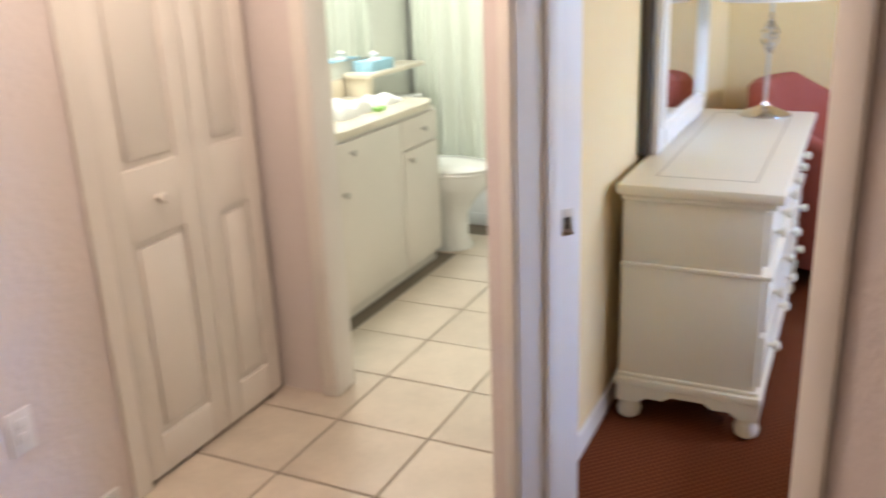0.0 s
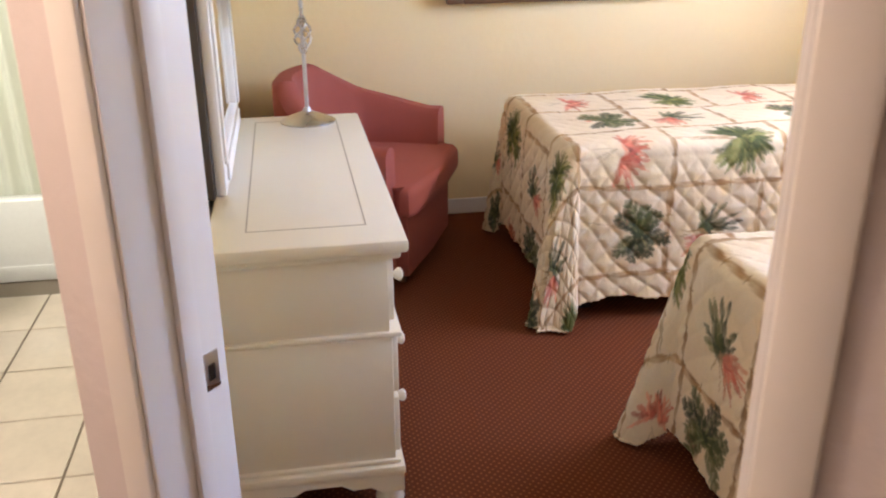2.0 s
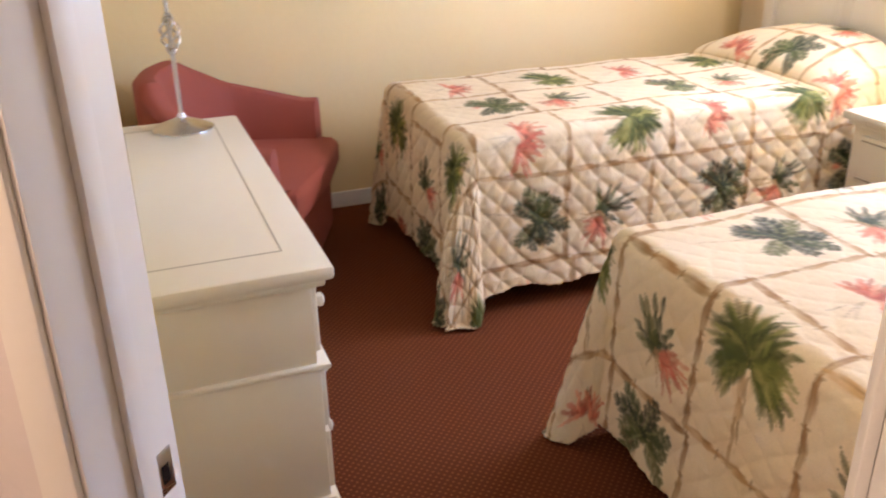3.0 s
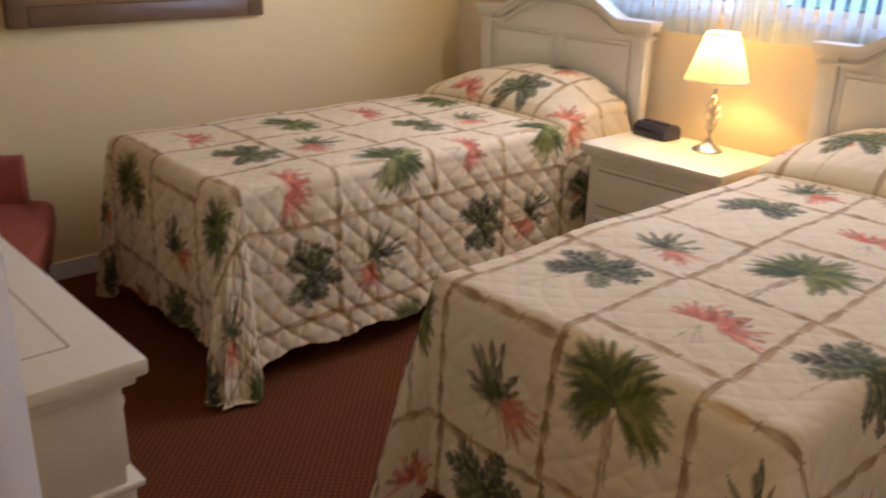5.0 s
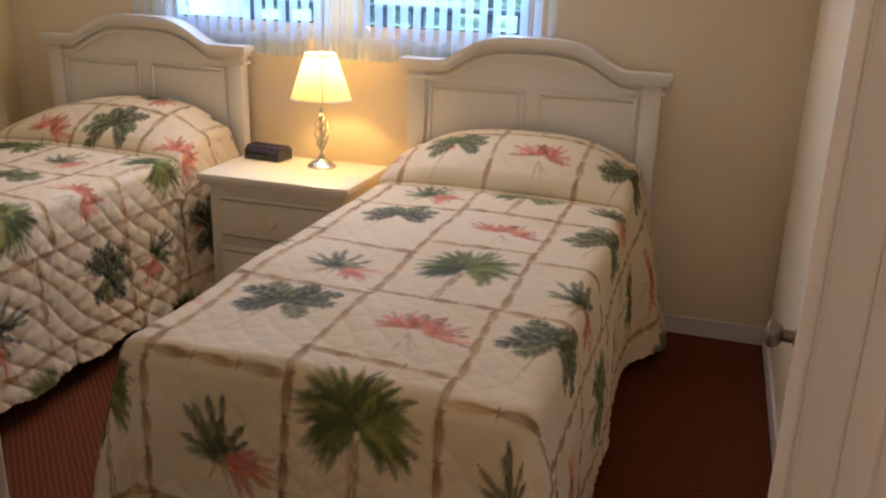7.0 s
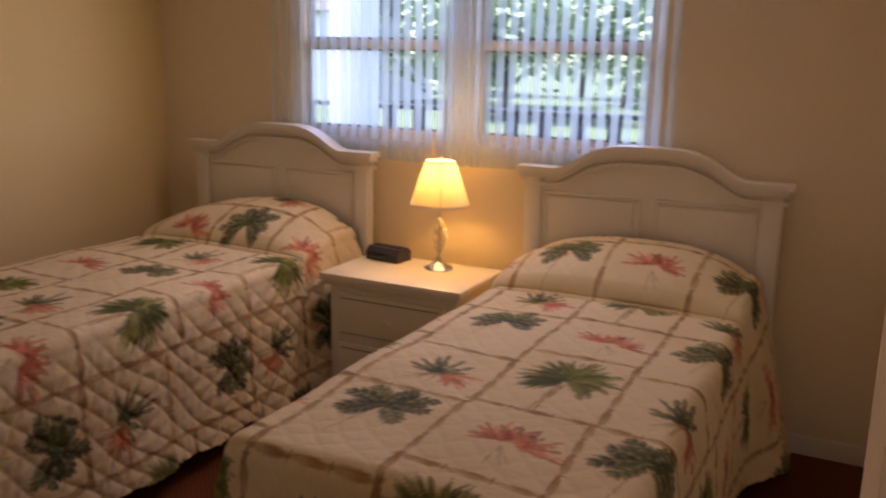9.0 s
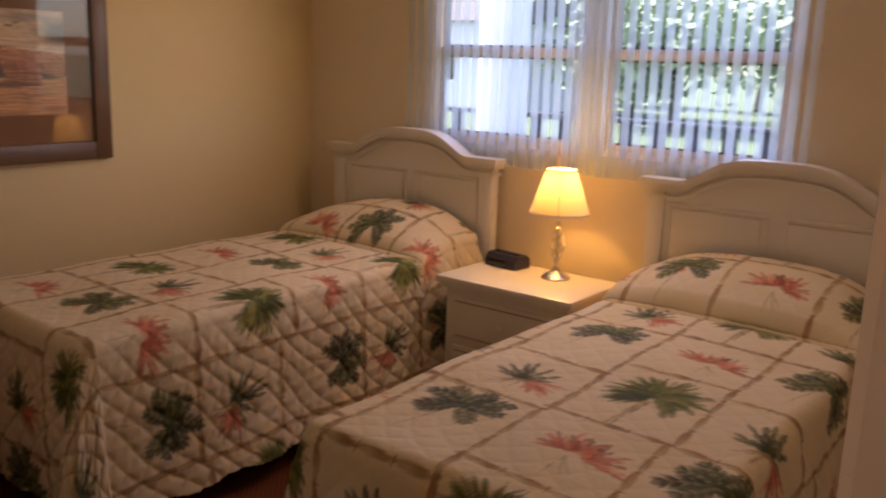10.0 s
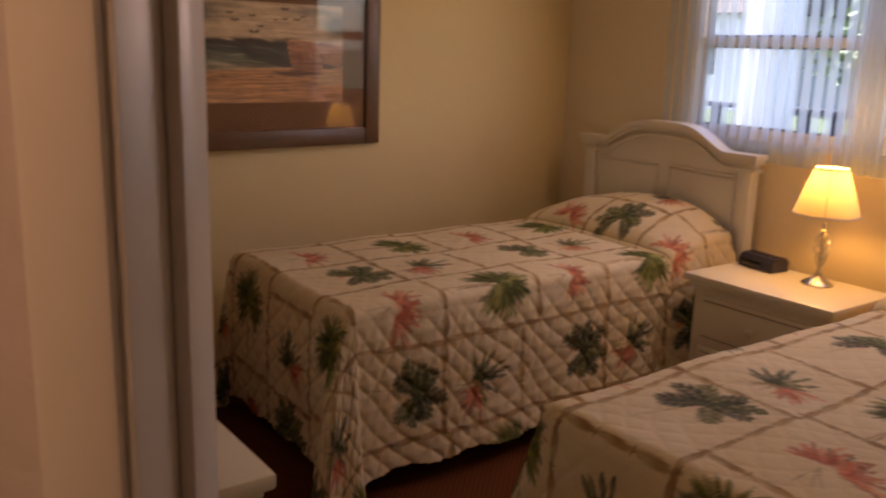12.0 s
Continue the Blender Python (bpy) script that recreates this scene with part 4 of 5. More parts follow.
def drawer(x0, x1, z0, z1, yf, knobs):
    d = part("drawer", box(B(), x0, x1, yf - 0.010, yf + 0.016, z0, z1, 0.005), CREAM, dz)
    for kx in knobs:
        part("knob", lathe(B(), [(0.010, 0), (0.007, 0.012), (0.013, 0.017), (0.018, 0.026), (0.017, 0.033), (0.008, 0.038)], n=16, m=pose(kx, yf + 0.015, (z0 + z1) / 2, -90)), CREAM, d)


for i in range(3):
    x0 = 1.018 + i * 0.448
    drawer(x0, x0 + 0.432, 0.580, 0.752, 0.527, (x0 + 0.11, x0 + 0.33))
for z0, z1 in ((0.366, 0.533), (0.178, 0.350)):
    for i in range(2):
        x0 = 1.012 + i * 0.676
        drawer(x0, x0 + 0.660, z0, z1, 0.533, (x0 + 0.15, x0 + 0.51))

# mirror standing on it
mir = thing("dresser_mirror", "white framed mirror standing on the dresser", "mirror")
MX0, MX1, MZ0, MZ1 = 1.045, 1.965, 0.8225, 1.90
for x0, x1, z0, z1 in ((MX0, MX0 + 0.085, MZ0, MZ1), (MX1 - 0.085, MX1, MZ0, MZ1), (MX0 + 0.085, MX1 - 0.085, MZ0, MZ0 + 0.095), (MX0 + 0.085, MX1 - 0.085, MZ1 - 0.095, MZ1)):
    fr = part("frame_bar", box(B(), x0, x1, 0.092, 0.122, z0, z1, 0.006), CREAM2, mir)
    gx, gz = (0.02 if x1 - x0 < 0.2 else 0.0), (0.02 if x1 - x0 > 0.2 else 0.085)
    part("bead", box(B(), x0 + gx, x1 - gx, 0.122, 0.131, z0 + gz, z1 - gz, 0.004), CREAM2, fr)
part("glass", box(B(), MX0 + 0.08, MX1 - 0.08, 0.100, 0.108, MZ0 + 0.09, MZ1 - 0.09), MIRROR, mir, "clear mirror glass")
# board made deeper and wider; its dark colour stands for shade behind the mirror
part("back_board_and_gap", box(B(), MX0 + 0.012, MX1 + 0.030, 0.054, 0.091, MZ0, MZ1 - 0.01, 0.002), DARK_GAP, mir, "dark wooden back board, widened to fill the shaded gap at the wall")

cage_lamp("dresser_lamp", 1.083, 0.378, 0.8225, 0.026, 0.48, (0.262, 0.385), (0.203, 0.125, 0.468, 0.74), SHADE, "unlit nickel lamp with a white shade on the dresser", 0.104)

# ---- armchair ----
CH = Matrix.Translation((0.375, 0.605, 0)) @ pose(0, 0, 0, 0, 0, -25)  # local +y is the way it faces
chair = thing("armchair", "brick red upholstered barrel armchair in the corner", "armchair")


def chair_shell():
    """The curved back that sweeps down into the arms."""
    bm = B()
    n = 40
    rows = []
    for i in range(n + 1):
        f = i / n
        ang = math.pi * (1.0 + f)
        cx, cy = 0.45 * math.cos(ang), 0.37 * math.sin(ang) + 0.06
        if f < 0.16 or f > 0.84:
            e = (0.16 - f) / 0.16 if f < 0.16 else (f - 0.84) / 0.16
            cy += 0.24 * e
            cx *= 1.0 - 0.02 * e
        rest = 0.22 if f < 0.5 else 0.50
        h = 0.890 - 0.235 * min(1.0, max(0.0, (abs(2 * f - 1) - rest) / (0.94 - rest)))
        nrm = Vector((math.cos(ang), math.sin(ang), 0))
        sec = []
        for off, z in ((0.0, 0.09), (0.008, 0.35), (0.0, h - 0.03), (-0.02, h - 0.006), (-0.05, h), (-0.085, h - 0.008), (-0.105, h - 0.035), (-0.12, 0.42), (-0.11, 0.09)):
            sec.append(bm.verts.new((cx + nrm.x * off, cy + nrm.y * off, z)))
        rows.append(sec)
    for a, b in zip(rows, rows[1:]):
        for k in range(len(a) - 1):
            bm.faces.new((a[k], a[k + 1], b[k + 1], b[k]))
        bm.faces.new((a[-1], a[0], b[0], b[-1]))
    bm.faces.new(rows[0])
    bm.faces.new(rows[-1][::-1])
    return bm


shell = part("barrel_back", chair_shell(), CHAIRM, chair)
bm = B()
outline = []
for i in range(33):
    th = math.pi * (1 + i / 32)
    outline.append((0.35 * math.cos(th), 0.27 * math.sin(th) + 0.06))
front = [(0.35, 0.30), (0.38, 0.33), (0.38, 0.37), (0.34, 0.395), (0.0, 0.41), (-0.34, 0.395), (-0.38, 0.37), (-0.38, 0.33), (-0.35, 0.30)]
prism(bm, outline + front, 0.34, 0.475)
bmesh.ops.bevel(bm, geom=[e for e in bm.edges if abs(e.verts[0].co.z - e.verts[1].co.z) < 1e-4], offset=0.035, segments=3, affect="EDGES", profile=0.5)
part("seat_cushion", bm, CHAIRM, chair)
bm = B()
prism(bm, [(x * 0.97, y - 0.012) for x, y in outline + [(0.35, 0.31), (0.34, 0.36), (0.0, 0.372), (-0.34, 0.36), (-0.35, 0.31)]], 0.055, 0.335)
part("seat_base", bm, CHAIRM, chair)
for x, y in ((-0.27, 0.30), (0.27, 0.30), (-0.2, -0.14), (0.2, -0.14)):
    part("leg", lathe(B(), [(0.016, 0), (0.024, 0.06)], x, y, 0.0, 12), FRAMEW, chair)
chair.matrix_world = CH @ Matrix.Translation((-0.45, 0, 0)) @ Matrix.Diagonal((1.06, 1.06, 1.0, 1.0)) @ Matrix.Translation((0.45, 0, 0))

# ---- picture ----
pic = thing("framed_picture", "seascape print with tan mat in a dark wooden frame", "picture")
PY0, PY1, PZ0, PZ1, PX = 1.115, 2.318, 1.125, 2.03, XW + 0.002
for y0, y1, z0, z1 in ((PY0, PY0 + 0.085, PZ0, PZ1), (PY1 - 0.085, PY1, PZ0, PZ1), (PY0 + 0.085, PY1 - 0.085, PZ0, PZ0 + 0.085), (PY0 + 0.085, PY1 - 0.085, PZ1 - 0.085, PZ1)):
    bar = part("frame_bar", box(B(), PX, PX + 0.032, y0, y1, z0, z1, 0.008), FRAMEW, pic)
part("mat", box(B(), PX + 0.004, PX + 0.012, PY0 + 0.08, PY1 - 0.08, PZ0 + 0.08, PZ1 - 0.08), MATB, pic, "tan picture mat")


def seascape(y0, y1, z0, z1, x):
    """A beach scene: hazy sky, dark dunes, teal surf with foam, sand and two rocks."""
    ny, nz = 230, 160
    Y, Z = np.meshgrid(np.linspace(0, 1, ny), np.linspace(0, 1, nz))
    rs = np.random.RandomState(5)

    def cloud(sy, sz, o):
        v = np.zeros_like(Y)
        for k in range(7):
            fy, fz, ph = rs.uniform(0.4, 1.6) * sy * 1.5**k / 2, rs.uniform(0.4, 1.6) * sz * 1.5**k / 2, rs.uniform(0, 6)
            v += np.sin(2 * math.pi * (fy * Y + fz * Z) + ph + 2.0 * np.sin(2 * math.pi * fz * Z * 0.7 + ph)) / 1.35**k
        return v / 4 + o

    c1, c2, c3, c4 = cloud(1.0, 3.0, 0), cloud(2.0, 11.0, 0), cloud(5.0, 6.0, 0), cloud(9.0, 7.0, 0)
    col = np.empty(Y.shape + (3,))
    col[:] = (0.62, 0.55, 0.43)

    def lay(mask, rgb, k=1.0):
        m = np.clip(mask, 0, 1)[..., None] * k
        col[:] = col + (np.array(rgb) - col) * m

    def blob(yy, zz, ry, rz, soft=1.0):
        return np.clip((1.25 - np.hypot((Y - yy) / ry, (Z - zz) / rz) + 0.35 * c3) * soft, 0, 1)

    # sky with grey banks of cloud
    lay(blob(0.03, 0.86, 0.16, 0.085, 1.4), (0.17, 0.19, 0.19), 0.85)
    lay(blob(0.14, 0.95, 0.22, 0.03, 1.2), (0.25, 0.25, 0.22), 0.7)
    lay(blob(0.97, 0.80, 0.13, 0.13, 1.4), (0.12, 0.15, 0.16), 0.85)
    lay(blob(0.80, 0.93, 0.20, 0.05, 1.2), (0.26, 0.27, 0.25), 0.7)
    lay(np.clip(c2 * 1.2 - 0.25, 0, 1) * (Z > 0.62), (0.72, 0.65, 0.52), 0.6)
    # sand, sea and the dark headland
    lay((0.36 + 0.02 * c1 + 0.05 * (Y - 0.4) - Z) * 40, (0.58, 0.38, 0.23))
    sea = np.clip((0.60 + 0.01 * c1 - Z) * 40, 0, 1) * np.clip((Z - 0.34 - 0.02 * c1 - 0.05 * (Y - 0.4)) * 40, 0, 1)
    lay(sea, (0.055, 0.085, 0.065))
    lay(sea * np.clip(c2 * 2.4 - 0.2, 0, 1), (0.34, 0.40, 0.33), 0.85)
    lay(sea * np.clip((0.42 - Z) * 14, 0, 1) * np.clip(c2 + 0.5, 0, 1), (0.62, 0.56, 0.45), 0.7)
    lay(np.clip(1 - np.abs(Z - 0.60 - 0.025 * c1 - 0.02 * Y) / 0.045, 0, 1) * 2.2 * np.clip((0.72 - Y) * 8, 0, 1) * np.clip(0.75 + c3, 0, 1), (0.045, 0.045, 0.030), 0.95)
    lay(np.clip((0.36 - Z) * 10, 0, 1) * np.clip(c2 * 1.8 - 0.35, 0, 1), (0.24, 0.12, 0.06), 0.75)
    lay(np.clip((0.16 - Z) * 10, 0, 1) * np.clip(-c2 * 1.5 - 0.1, 0, 1), (0.70, 0.55, 0.42), 0.5)
    # birds
    for yy, zz, w in ((0.25, 0.88, 0.013), (0.28, 0.81, 0.016), (0.39, 0.86, 0.012), (0.44, 0.76, 0.013), (0.40, 0.70, 0.020), (0.60, 0.94, 0.017), (0.54, 0.83, 0.009), (0.60, 0.84, 0.013), (0.68, 0.84, 0.014), (0.72, 0.87, 0.012)):
        for sd in (-1, 1):
            lay(np.clip(1.5 - np.abs((Y - yy) - sd * w * 0.8) / w - np.abs(Z - zz - 0.5 * np.abs(Y - yy)) / (w * 0.9), 0, 1), (0.08, 0.06, 0.04), 0.9)
    # rocks with their dark feet
    for yy, zz, ry, rz, lean in ((0.91, 0.50, 0.10, 0.115, 0.1), (0.735, 0.475, 0.115, 0.165, -0.1)):
        u, v = (Y - yy - lean * (Z - zz)) / ry, (Z - zz) / rz
        d = np.abs(u) ** 4 + np.abs(v + 0.2 * u) ** 4 + 0.25 * c3 + 0.10 * c4
        body = np.clip((1.0 - d) * 5, 0, 1)
        lay(blob(yy - 0.05, zz - rz * 1.05, ry * 1.3, 0.035, 1.6), (0.13, 0.06, 0.03), 0.8)
        lay(body, (0.55, 0.33, 0.22))
        lay(body * np.clip(0.45 - v * 0.3 - u * 0.4, 0, 1), (0.36, 0.19, 0.11), 0.7)
        lay(body * np.clip(np.abs(c4) * 2.6 - 0.35, 0, 1), (0.28, 0.13, 0.07), 0.55)
        lay(body * np.clip(c3 * 2 + v * 0.6 - 0.2, 0, 1), (0.68, 0.48, 0.36), 0.6)
    # brush streaks
    grain = np.cumsum(rs.normal(0, 1, Y.shape), axis=1)
    grain = np.pad(grain, ((0, 0), (0, 30)), mode="edge")[:, 30:] - grain
    grain = (grain + np.roll(grain, 1, axis=0)) / 7.5
    calm = np.where(Z > 0.64, 0.5, 1.0)
    col *= np.clip(0.92 + 0.10 * np.clip(c4, -1, 1) + 0.15 * grain * calm, 0.35, 1.5)[..., None]
    col = np.clip(col, 0, 1) ** 1.4 * np.array((1.0, 0.86, 0.74))
    idx = np.arange(ny * nz).reshape(nz, ny)
    quads = np.stack([idx[:-1, :-1], idx[:-1, 1:], idx[1:, 1:], idx[1:, :-1]], -1).reshape(-1, 4)
    verts = np.stack([np.full(Y.shape, x), y0 + (y1 - y0) * Y, z0 + (z1 - z0) * Z], -1).reshape(-1, 3)
    data = bpy.data.meshes.new("print")
    data.from_pydata(verts.tolist(), [], quads.tolist())
    layer = data.color_attributes.new("print", "FLOAT_COLOR", "POINT")
    rgba = np.ones((ny * nz, 4), np.float32)
    rgba[:, :3] = np.clip(col.reshape(-1, 3), 0, 1)
    layer.data.foreach_set("color", rgba.ravel())
    data.materials.append(ART)
    return new("print", data)


art = seascape(PY0 + 0.195, PY1 - 0.215, PZ0 + 0.215, PZ1 - 0.235, PX + 0.0135)
art.parent = pic
tagged(art, "faded seascape print with rocks and surf")
bm = B()
glaze = part("glazing", box(bm, PX + 0.018, PX + 0.020, PY0 + 0.08, PY1 - 0.08, PZ0 + 0.08, PZ1 - 0.08), PGLASS, pic, "clear picture glass")
glaze.visible_shadow = False
pic.matrix_world = Matrix.Translation((PX, PY1, 0)) @ pose(0, 0, 0, 0, 0, 2.7) @ Matrix.Translation((-PX, -PY1, 0))

# ---- bathroom ----
van = thing("vanity_cabinet", "white two-door vanity cabinet with nickel knobs", "vanity")
part("body", box(B(), 1.07, 2.06, -1.70, -1.190, 0.055, 0.808, 0.003), DOORP, van)
part("toe_kick", box(B(), 1.08, 2.05, -1.68, -1.212, 0.0, 0.055), DOORP, van)


def vanity_front(x0, x1, z0, z1, knobs):
    f = part("door" if z1 - z0 > 0.3 else "drawer", box(B(), x0, x1, -1.190, -1.172, z0, z1, 0.004), DOORP, van)
    for kx, kz in knobs:
        part("knob", lathe(B(), [(0.008, 0), (0.006, 0.012), (0.014, 0.018), (0.014, 0.025), (0.006, 0.030)], n=14, m=pose(kx, -1.173, kz, -90)), NICKEL, f, "round nickel knob")


vanity_front(1.080, 1.455, 0.655, 0.795, ((1.25, 0.727),))
vanity_front(1.080, 1.455, 0.070, 0.645, ((1.385, 0.600),))
vanity_front(1.463, 2.045, 0.070, 0.795, ((1.915, 0.745), (1.995, 0.580)))

ctop = thing("vanity_counter", "cream cultured marble counter with a moulded basin", "counter")
bm = B()
n = 32
ring = [(1.55 + 0.21 * math.cos(2 * math.pi * i / n), -1.44 + 0.155 * math.sin(2 * math.pi * i / n)) for i in range(n)]
corner = []
for i in range(n):
    dx, dy = math.cos(2 * math.pi * i / n), math.sin(2 * math.pi * i / n)
    k = min((0.54 if dx > 0 else 0.51) / max(abs(dx), 1e-6), (0.265 if dy > 0 else 0.28) / max(abs(dy), 1e-6))
    corner.append((1.55 + dx * k, -1.44 + dy * k))
levels = [[(*p, 0.810) for p in corner], [(*p, 0.840) for p in corner], [(*p, 0.843) for p in ring]]
for sc, z in ((0.93, 0.818), (0.75, 0.773), (0.4, 0.743), (0.1, 0.738)):
    levels.append([(1.55 + (x - 1.55) * sc, -1.44 + (y + 1.44) * sc, z) for x, y in ring])
vs = [[bm.verts.new(p) for p in lev] for lev in levels]
for a, b in zip(vs, vs[1:]):
    for i in range(n):
        bm.faces.new((a[i], a[(i + 1) % n], b[(i + 1) % n], b[i]))
bm.faces.new(vs[-1])
part("basin_top", bm, COUNTER, ctop)
part("backsplash", box(B(), 1.0, 2.09, -1.718, -1.700, 0.841, 0.935, 0.004), COUNTER, ctop)
fau = thing("faucet", "chrome basin faucet on the vanity counter", "faucet")
part("spout", tube(B(), [(1.55, -1.64, 0.841), (1.55, -1.64, 0.938), (1.55, -1.60, 0.968), (1.55, -1.54, 0.953)], 0.013, 12), NICKEL, fau)
for sx in (-0.09, 0.09):
    part("handle", lathe(B(), [(0.02, 0), (0.015, 0.03), (0.022, 0.045), (0.012, 0.055)], 1.55 + sx, -1.64, 0.841, 16), NICKEL, fau)
shelf = thing("banjo_shelf", "cream shelf running from the counter over the toilet tank", "shelf")
part("slab", box(B(), 0.48, 1.10, -1.70, -1.53, 0.935, 0.960, 0.006), COUNTER, shelf)
part("bracket", box(B(), 1.02, 1.08, -1.69, -1.56, 0.841, 0.935, 0.004), COUNTER, shelf)
tb = thing("tissue_box", "pale blue tissue box on the bathroom shelf", "tissue box")
part("carton", box(B(), 0.80, 1.03, -1.67, -1.555, 0.960, 1.015, 0.003), TISSUE, tb)
bm = lathe(B(), [(0.035, 0), (0.02, 0.015), (0.03, 0.03), (0.012, 0.04)], 0.915, -1.61, 1.015, 10)
part("tissue", bm, TOWEL, tb, "white tissue tuft")


def folded(name, cx, cy, z, sx, sy, h, seed, label):
    """A crumpled folded towel."""
    bm = B()
    nx, ny = 22, 16
    rr = random.Random(seed)
    top, bot = [], []
    for j in range(ny + 1):
        rt, rb = [], []
        for i in range(nx + 1):
            u, v = 2 * i / nx - 1, 2 * j / ny - 1
            e = max(0.0, (1 - abs(u) ** 6) * (1 - abs(v) ** 6)) ** 0.4
            w = 0.012 * math.sin(u * 5 + seed) * math.cos(v * 4)
            px, py = cx + sx * (u + 0.06 * math.sin(v * 3 + seed)), cy + sy * (v + 0.08 * math.sin(u * 4))
            rt.append(bm.verts.new((px, py, z + 0.002 + (h + w + rr.uniform(-0.002, 0.002)) * e)))
            rb.append(bm.verts.new((px, py, z)))
        top.append(rt)
        bot.append(rb)
    for j in range(ny):
        for i in range(nx):
            bm.faces.new((top[j][i], top[j][i + 1], top[j + 1][i + 1], top[j + 1][i]))
            bm.faces.new((bot[j][i], bot[j + 1][i], bot[j + 1][i + 1], bot[j][i + 1]))
    for j in range(ny):
        bm.faces.new((top[j][0], top[j + 1][0], bot[j + 1][0], bot[j][0]))
        bm.faces.new((top[j][nx], bot[j][nx], bot[j + 1][nx], top[j + 1][nx]))
    for i in range(nx):
        bm.faces.new((top[0][i], bot[0][i], bot[0][i + 1], top[0][i + 1]))
        bm.faces.new((top[ny][i], top[ny][i + 1], bot[ny][i + 1], bot[ny][i]))
    return tagged(make(name, bm, TOWEL, True), label, "towel")


folded("folded_towel", 1.62, -1.40, 0.844, 0.14, 0.10, 0.055, 1, "folded white towel on the vanity counter")
folded("face_cloth", 1.27, -1.40, 0.844, 0.12, 0.085, 0.028, 5, "crumpled white face cloth on the vanity counter")
soap = tagged(make("soap", box(B(), 1.43, 1.50, -1.30, -1.26, 0.844, 0.864, 0.006), SOAP, True), "small green wrapped soap on the counter", "soap")
bmir = thing("wall_mirror", "large frameless mirror over the vanity", "mirror")
part("glass", box(B(), 0.75, 2.40, -1.719, -1.713, 1.02, 2.0), MIRROR, bmir)
for x in (1.0, 2.1):
    part("clip", box(B(), x, x + 0.02, -1.713, -1.709, 1.012, 1.03), NICKEL, bmir)

# toilet
wc = thing("toilet", "white porcelain toilet with a closed lid", "toilet")


def loft(rows, n=36):
    bm = B()
    rings = []
    for cy, rx, ry, z in rows:
        rings.append([bm.verts.new((0.875 + rx * math.cos(2 * math.pi * i / n), cy + ry * math.sin(2 * math.pi * i / n) * (1.0 if math.sin(2 * math.pi * i / n) > 0 else 0.85), z)) for i in range(n)])
    for a, b in zip(rings, rings[1:]):
        for i in range(n):
            bm.faces.new((a[i], a[(i + 1) % n], b[(i + 1) % n], b[i]))
    bm.faces.new(rings[0][::-1])
    bm.faces.new(rings[-1])
    return bm


part("bowl", loft([(-1.27, 0.105, 0.175, 0.0), (-1.27, 0.108, 0.180, 0.02), (-1.27, 0.092, 0.155, 0.07), (-1.27, 0.090, 0.155, 0.20), (-1.262, 0.118, 0.190, 0.27), (-1.25, 0.168, 0.245, 0.34), (-1.245, 0.190, 0.270, 0.39), (-1.245, 0.194, 0.273, 0.425)]), PORC, wc)
part("seat", loft([(-1.245, 0.198, 0.277, 0.427), (-1.245, 0.202, 0.281, 0.438), (-1.245, 0.198, 0.277, 0.446)]), PORC, wc)
part("lid", loft([(-1.245, 0.200, 0.279, 0.449), (-1.245, 0.203, 0.282, 0.457), (-1.245, 0.190, 0.270, 0.468), (-1.245, 0.10, 0.16, 0.472)]), PORC, wc)
part("tank", box(B(), 0.66, 1.0, -1.70, -1.47, 0.40, 0.76, 0.02), PORC, wc)
part("tank_lid", box(B(), 0.605, 1.008, -1.705, -1.488, 0.76, 0.795, 0.010), PORC, wc)
part("flush_lever", tube(B(), [(0.68, -1.50, 0.70), (0.68, -1.485, 0.70), (0.74, -1.48, 0.695)], 0.007, 8), NICKEL, wc)

# tub and curtain
tub = thing("bathtub", "white enamel bathtub behind the shower curtain", "bathtub")
bm = B()
outer = [(-0.325, -1.715), (0.46, -1.715), (0.46, -0.04), (-0.325, -0.04)]
inner = [(-0.255, -1.62), (0.385, -1.62), (0.385, -0.14), (-0.255, -0.14)]
deep = [(-0.20, -1.50), (0.32, -1.50), (0.32, -0.25), (-0.20, -0.25)]
vs = [[bm.verts.new((*p, z)) for p in poly] for poly, z in ((outer, 0.0), (outer, 0.39), (inner, 0.39), (deep, 0.08))]
for a, b in zip(vs, vs[1:]):
    for i in range(4):
        bm.faces.new((a[i], a[(i + 1) % 4], b[(i + 1) % 4], b[i]))
bm.faces.new(vs[-1])
bmesh.ops.bevel(bm, geom=[e for e in bm.edges if min(v.co.z for v in e.verts) > 0.3], offset=0.012, segments=2, affect="EDGES", profile=0.5)
part("basin", bm, TUBM, tub)
part("apron_ridge", box(B(), 0.460, 0.468, -1.70, -0.05, 0.0, 0.075, 0.004), TUBM, tub)
sc = thing("shower_curtain", "pale green pleated shower curtain hanging to the tub", "curtain")
bm = B()
cols = []
for i in range(300):
    f = i / 299
    y = -1.69 + 1.55 * f
    amp = 0.030 + 0.012 * math.sin(f * 9)
    ph = f * 95 + 1.5 * math.sin(f * 14)
    cols.append([bm.verts.new((0.33 + amp * (1 - 0.25 * k) * math.sin(ph + 0.25 * k), y + 0.012 * math.sin(f * 40 + k), z)) for k, z in enumerate((0.22, 0.9, 1.4, 1.95))])
for a, b in zip(cols, cols[1:]):
    for k in range(3):
        bm.faces.new((a[k], b[k], b[k + 1], a[k + 1]))
part("cloth", bm, CURT, sc)
part("rod", tube(B(), [(0.33, -1.72, 1.97), (0.33, -0.032, 1.97)], 0.012, 12), NICKEL, sc)

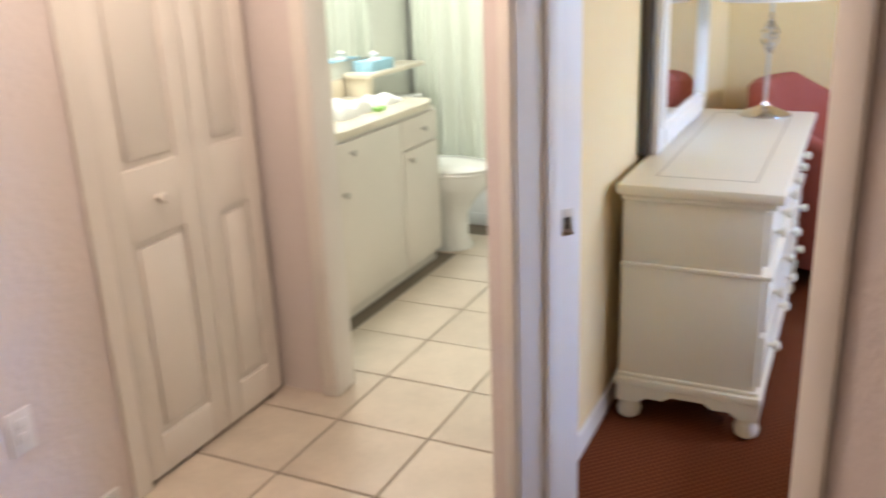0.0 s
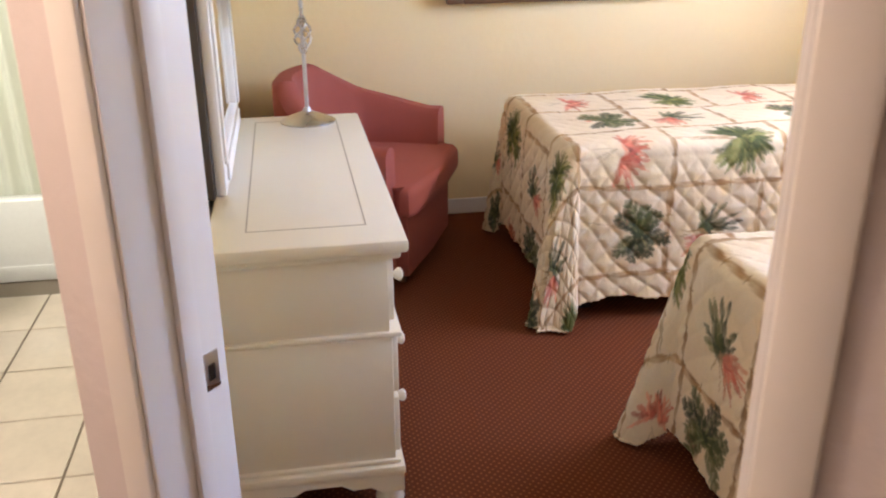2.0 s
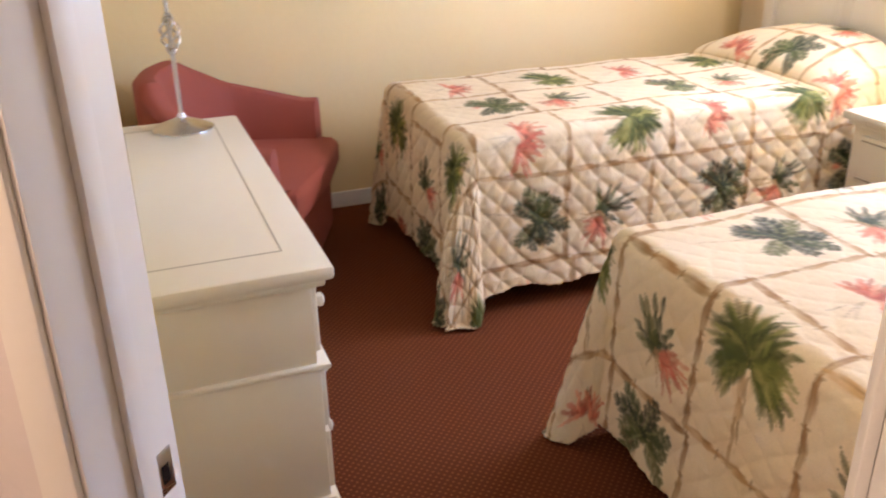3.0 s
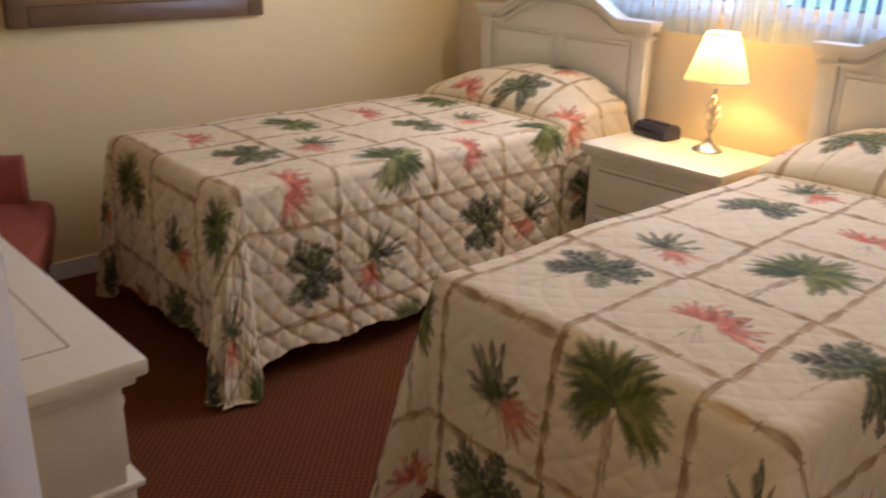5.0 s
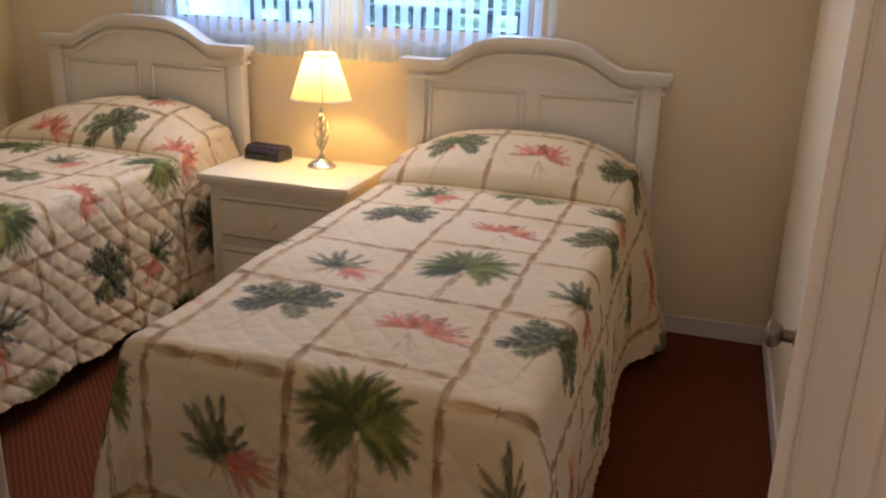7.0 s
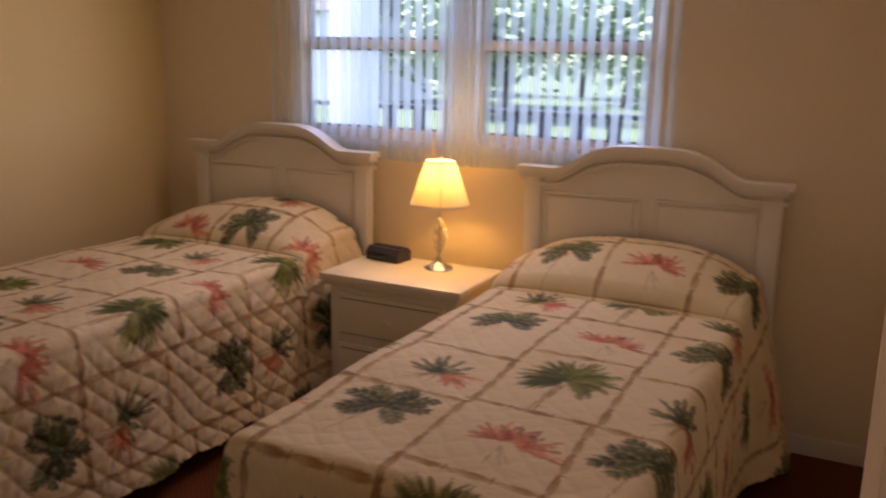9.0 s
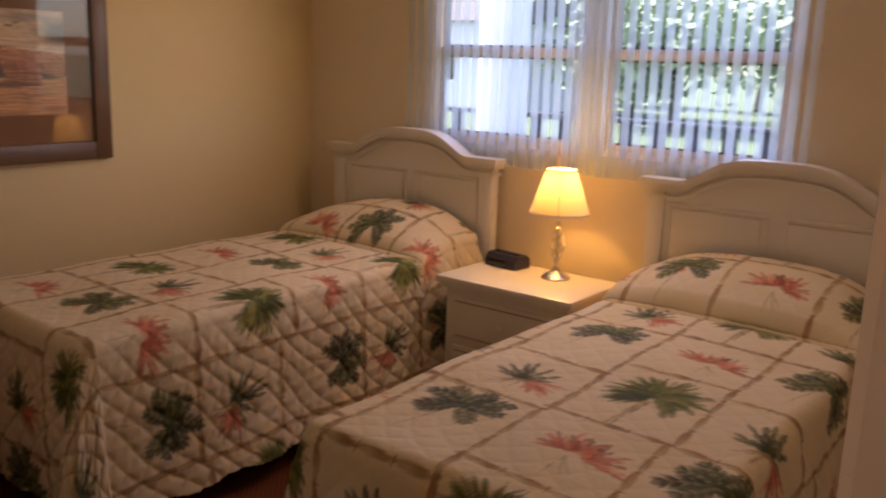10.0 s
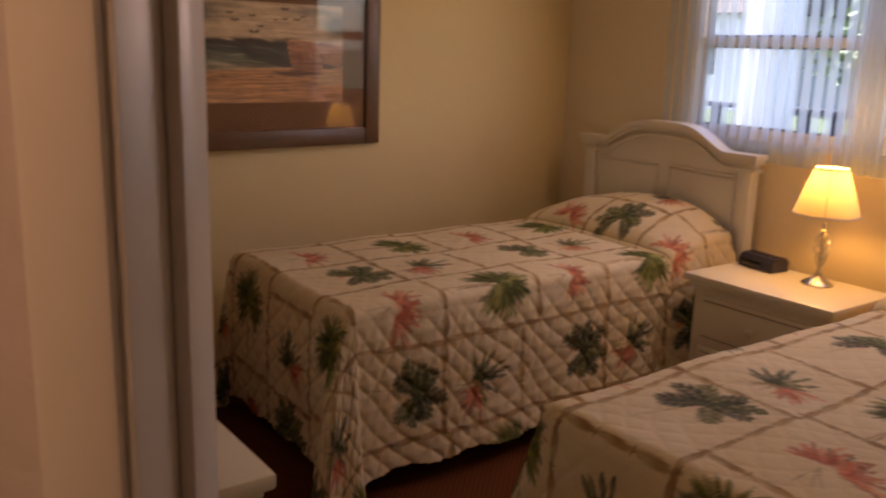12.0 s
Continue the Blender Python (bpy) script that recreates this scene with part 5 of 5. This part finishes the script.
# ---- outside the window ----
ground = tagged(make("ground", box(B(), -300, 300, YN + 0.2, 600, -0.25, -0.02), LAWN), "pale lot and grass behind the building", "ground", kind="structure")
rail = thing("balcony_railing", "dark stained railing with wide balusters outside the window", "railing")
RY = 6.6
part("top_rail", box(B(), -3.0, 4.0, RY - 0.05, RY + 0.05, 1.185, 1.225, 0.005), RAILM, rail)
part("bottom_rail", box(B(), -3.0, 4.0, RY - 0.03, RY + 0.03, 0.12, 0.19, 0.005), RAILM, rail)
for i in range(24):
    x = -2.9 + i * 0.29
    part("baluster", box(B(), x - 0.055, x + 0.055, RY - 0.015, RY + 0.015, -0.02, 1.185, 0.004), RAILM, rail)
col = thing("porch_column", "white square porch column outside the window", "column")
part("shaft", box(B(), -0.60, -0.28, RY - 0.5, RY - 0.2, -0.02, 2.9, 0.01), STUCCO, col)
part("base", box(B(), -0.63, -0.25, RY - 0.53, RY - 0.17, -0.02, 0.12, 0.01), STUCCO, col)
house = thing("neighbour_house", "white neighbouring house beyond the railing", "house")
part("wall", box(B(), -24.0, -12.5, 24.0, 31.0, -0.02, 3.0), STUCCO, house)
part("roof", prism(B(), [(23.6, 3.0), (31.4, 3.0), (27.5, 4.6)], -24.4, -12.1, "yzx"), BARK, house)
for x in (-22.0, -18.6, -15.4):
    w = part("window", box(B(), x, x + 1.2, 23.96, 24.0, 1.0, 2.2), ALU, house)
    part("pane", box(B(), x + 0.07, x + 1.13, 23.94, 23.96, 1.07, 2.13), BLACKP, w)


def car(x, y, mat, label):
    c = thing("parked_car", label, "car", pose(x, y, -0.02), group="parked cars")
    side = [(-2.1, 0.35), (2.1, 0.35), (2.15, 0.7), (1.95, 0.88), (1.1, 0.95), (0.55, 1.40), (-0.9, 1.42), (-1.6, 0.98), (-2.1, 0.9)]
    bm = prism(B(), side, -0.82, 0.82, "xzy")
    bmesh.ops.bevel(bm, geom=list(bm.edges), offset=0.05, segments=2, affect="EDGES", profile=0.5)
    part("body", bm, mat, c)
    part("side_window", prism(B(), [(-1.3, 0.98), (0.85, 0.98), (0.48, 1.33), (-0.85, 1.34)], -0.83, -0.821, "xzy"), BLACKP, c)
    for wx in (-1.35, 1.35):
        wheel = part("wheel", lathe(B(), [(0.32, -0.1), (0.34, -0.08), (0.34, 0.08), (0.32, 0.1)], m=pose(wx, -0.76, 0.34, 90)), RUBBER, c)
        part("rim", lathe(B(), [(0.2, 0), (0.18, 0.02)], m=pose(wx, -0.865, 0.34, 90)), NICKEL, wheel)
    return c


car(6.2, 17.5, CAR_B, "blue parked car beyond the railing")


def tree(x, y, h, r, seed, label):
    """A tapered trunk with limbs and a crown of leaf clumps."""
    rr = random.Random(seed)
    t = thing("tree", label, "tree", pose(x, y, -0.02), group="trees behind the railing")
    bm = B()
    tube(bm, [(0, 0, 0), (0.1, 0.05, h * 0.3), (0, 0.1, h * 0.6), (0.05, 0, h * 0.85)], lambda f: 0.17 * (1 - 0.75 * f), 9)
    tips = []
    for k in range(9):
        a, z = rr.uniform(0, 6.28), h * rr.uniform(0.25, 0.7)
        e = (math.cos(a) * r * rr.uniform(0.4, 0.9), math.sin(a) * r * rr.uniform(0.4, 0.9), z + h * rr.uniform(0.1, 0.3))
        tube(bm, [(0, 0.05, z), (e[0] * 0.5, e[1] * 0.5, z + (e[2] - z) * 0.6), e], lambda f: 0.06 * (1 - 0.8 * f), 6)
        tips.append(e)
    part("trunk", bm, BARK, t)
    verts, faces = [], []
    for k in range(2400):
        c = rr.choice(tips + [(0, 0, h * 0.85)])
        p = [c[0] + rr.gauss(0, r * 0.26), c[1] + rr.gauss(0, r * 0.26), c[2] + rr.gauss(0, r * 0.22)]
        s = rr.uniform(0.10, 0.24)
        d1 = Vector((rr.gauss(0, 1), rr.gauss(0, 1), rr.gauss(0, 1))).normalized()
        d2 = d1.orthogonal().normalized()
        i = len(verts)
        verts += [tuple(Vector(p) + d1 * s), tuple(Vector(p) + d2 * s * 0.55), tuple(Vector(p) - d1 * s), tuple(Vector(p) - d2 * s * 0.55)]
        faces.append((i, i + 1, i + 2, i + 3))
    data = bpy.data.meshes.new("crown")
    data.from_pydata(verts, [], faces)
    data.materials.append(LEAF)
    cr = new("crown", data)
    cr.parent = t
    return t


for k, (x, y, h, r) in enumerate(((-6.0, 23, 5.4, 2.6), (-1.0, 24, 5.6, 2.6), (-9.2, 27, 6.2, 2.8), (-4.6, 31, 6.6, 3.2), (1.4, 28, 6.2, 3.0), (-13.5, 36, 7.0, 3.4), (-8.5, 38, 7.4, 3.6))):
    tree(x, y, h * 0.62, r * 0.85, 20 + k, "leafy green tree behind the railing")

# ---- floor tiles, laid last ----
pitch, gap = 0.352, 0.007
tile_mesh = None
half = (pitch - gap) / 2
for i in range(18):
    for j in range(13):
        x, y = 0.456 + pitch * i, -1.841 + pitch * (j + 0.5)
        p = Vector((x, y, 0)) - O
        if x - half < 0.462 or y - half < -1.72 or y + half > 2.55 or x + half > 6.4 or (y < -1.12 and x > BX + 0.1) or (x > 3.0 and p.dot(N) > -0.30) or (x <= 3.0 and y + half > -0.03):
            continue
        if x < BX and y < -1.19 and 1.0 < x:
            continue
        if tile_mesh is None:
            bm = box(B(), -half, half, -half, half, -0.009, 0.0, 0.0025)
            tile = make("tile", bm, TILE)
            tile_mesh = tile.data
        else:
            tile = new("tile", tile_mesh)
        tile.location = (x, y, random.uniform(-0.0008, 0.0008))
        tile.parent = tile_floor
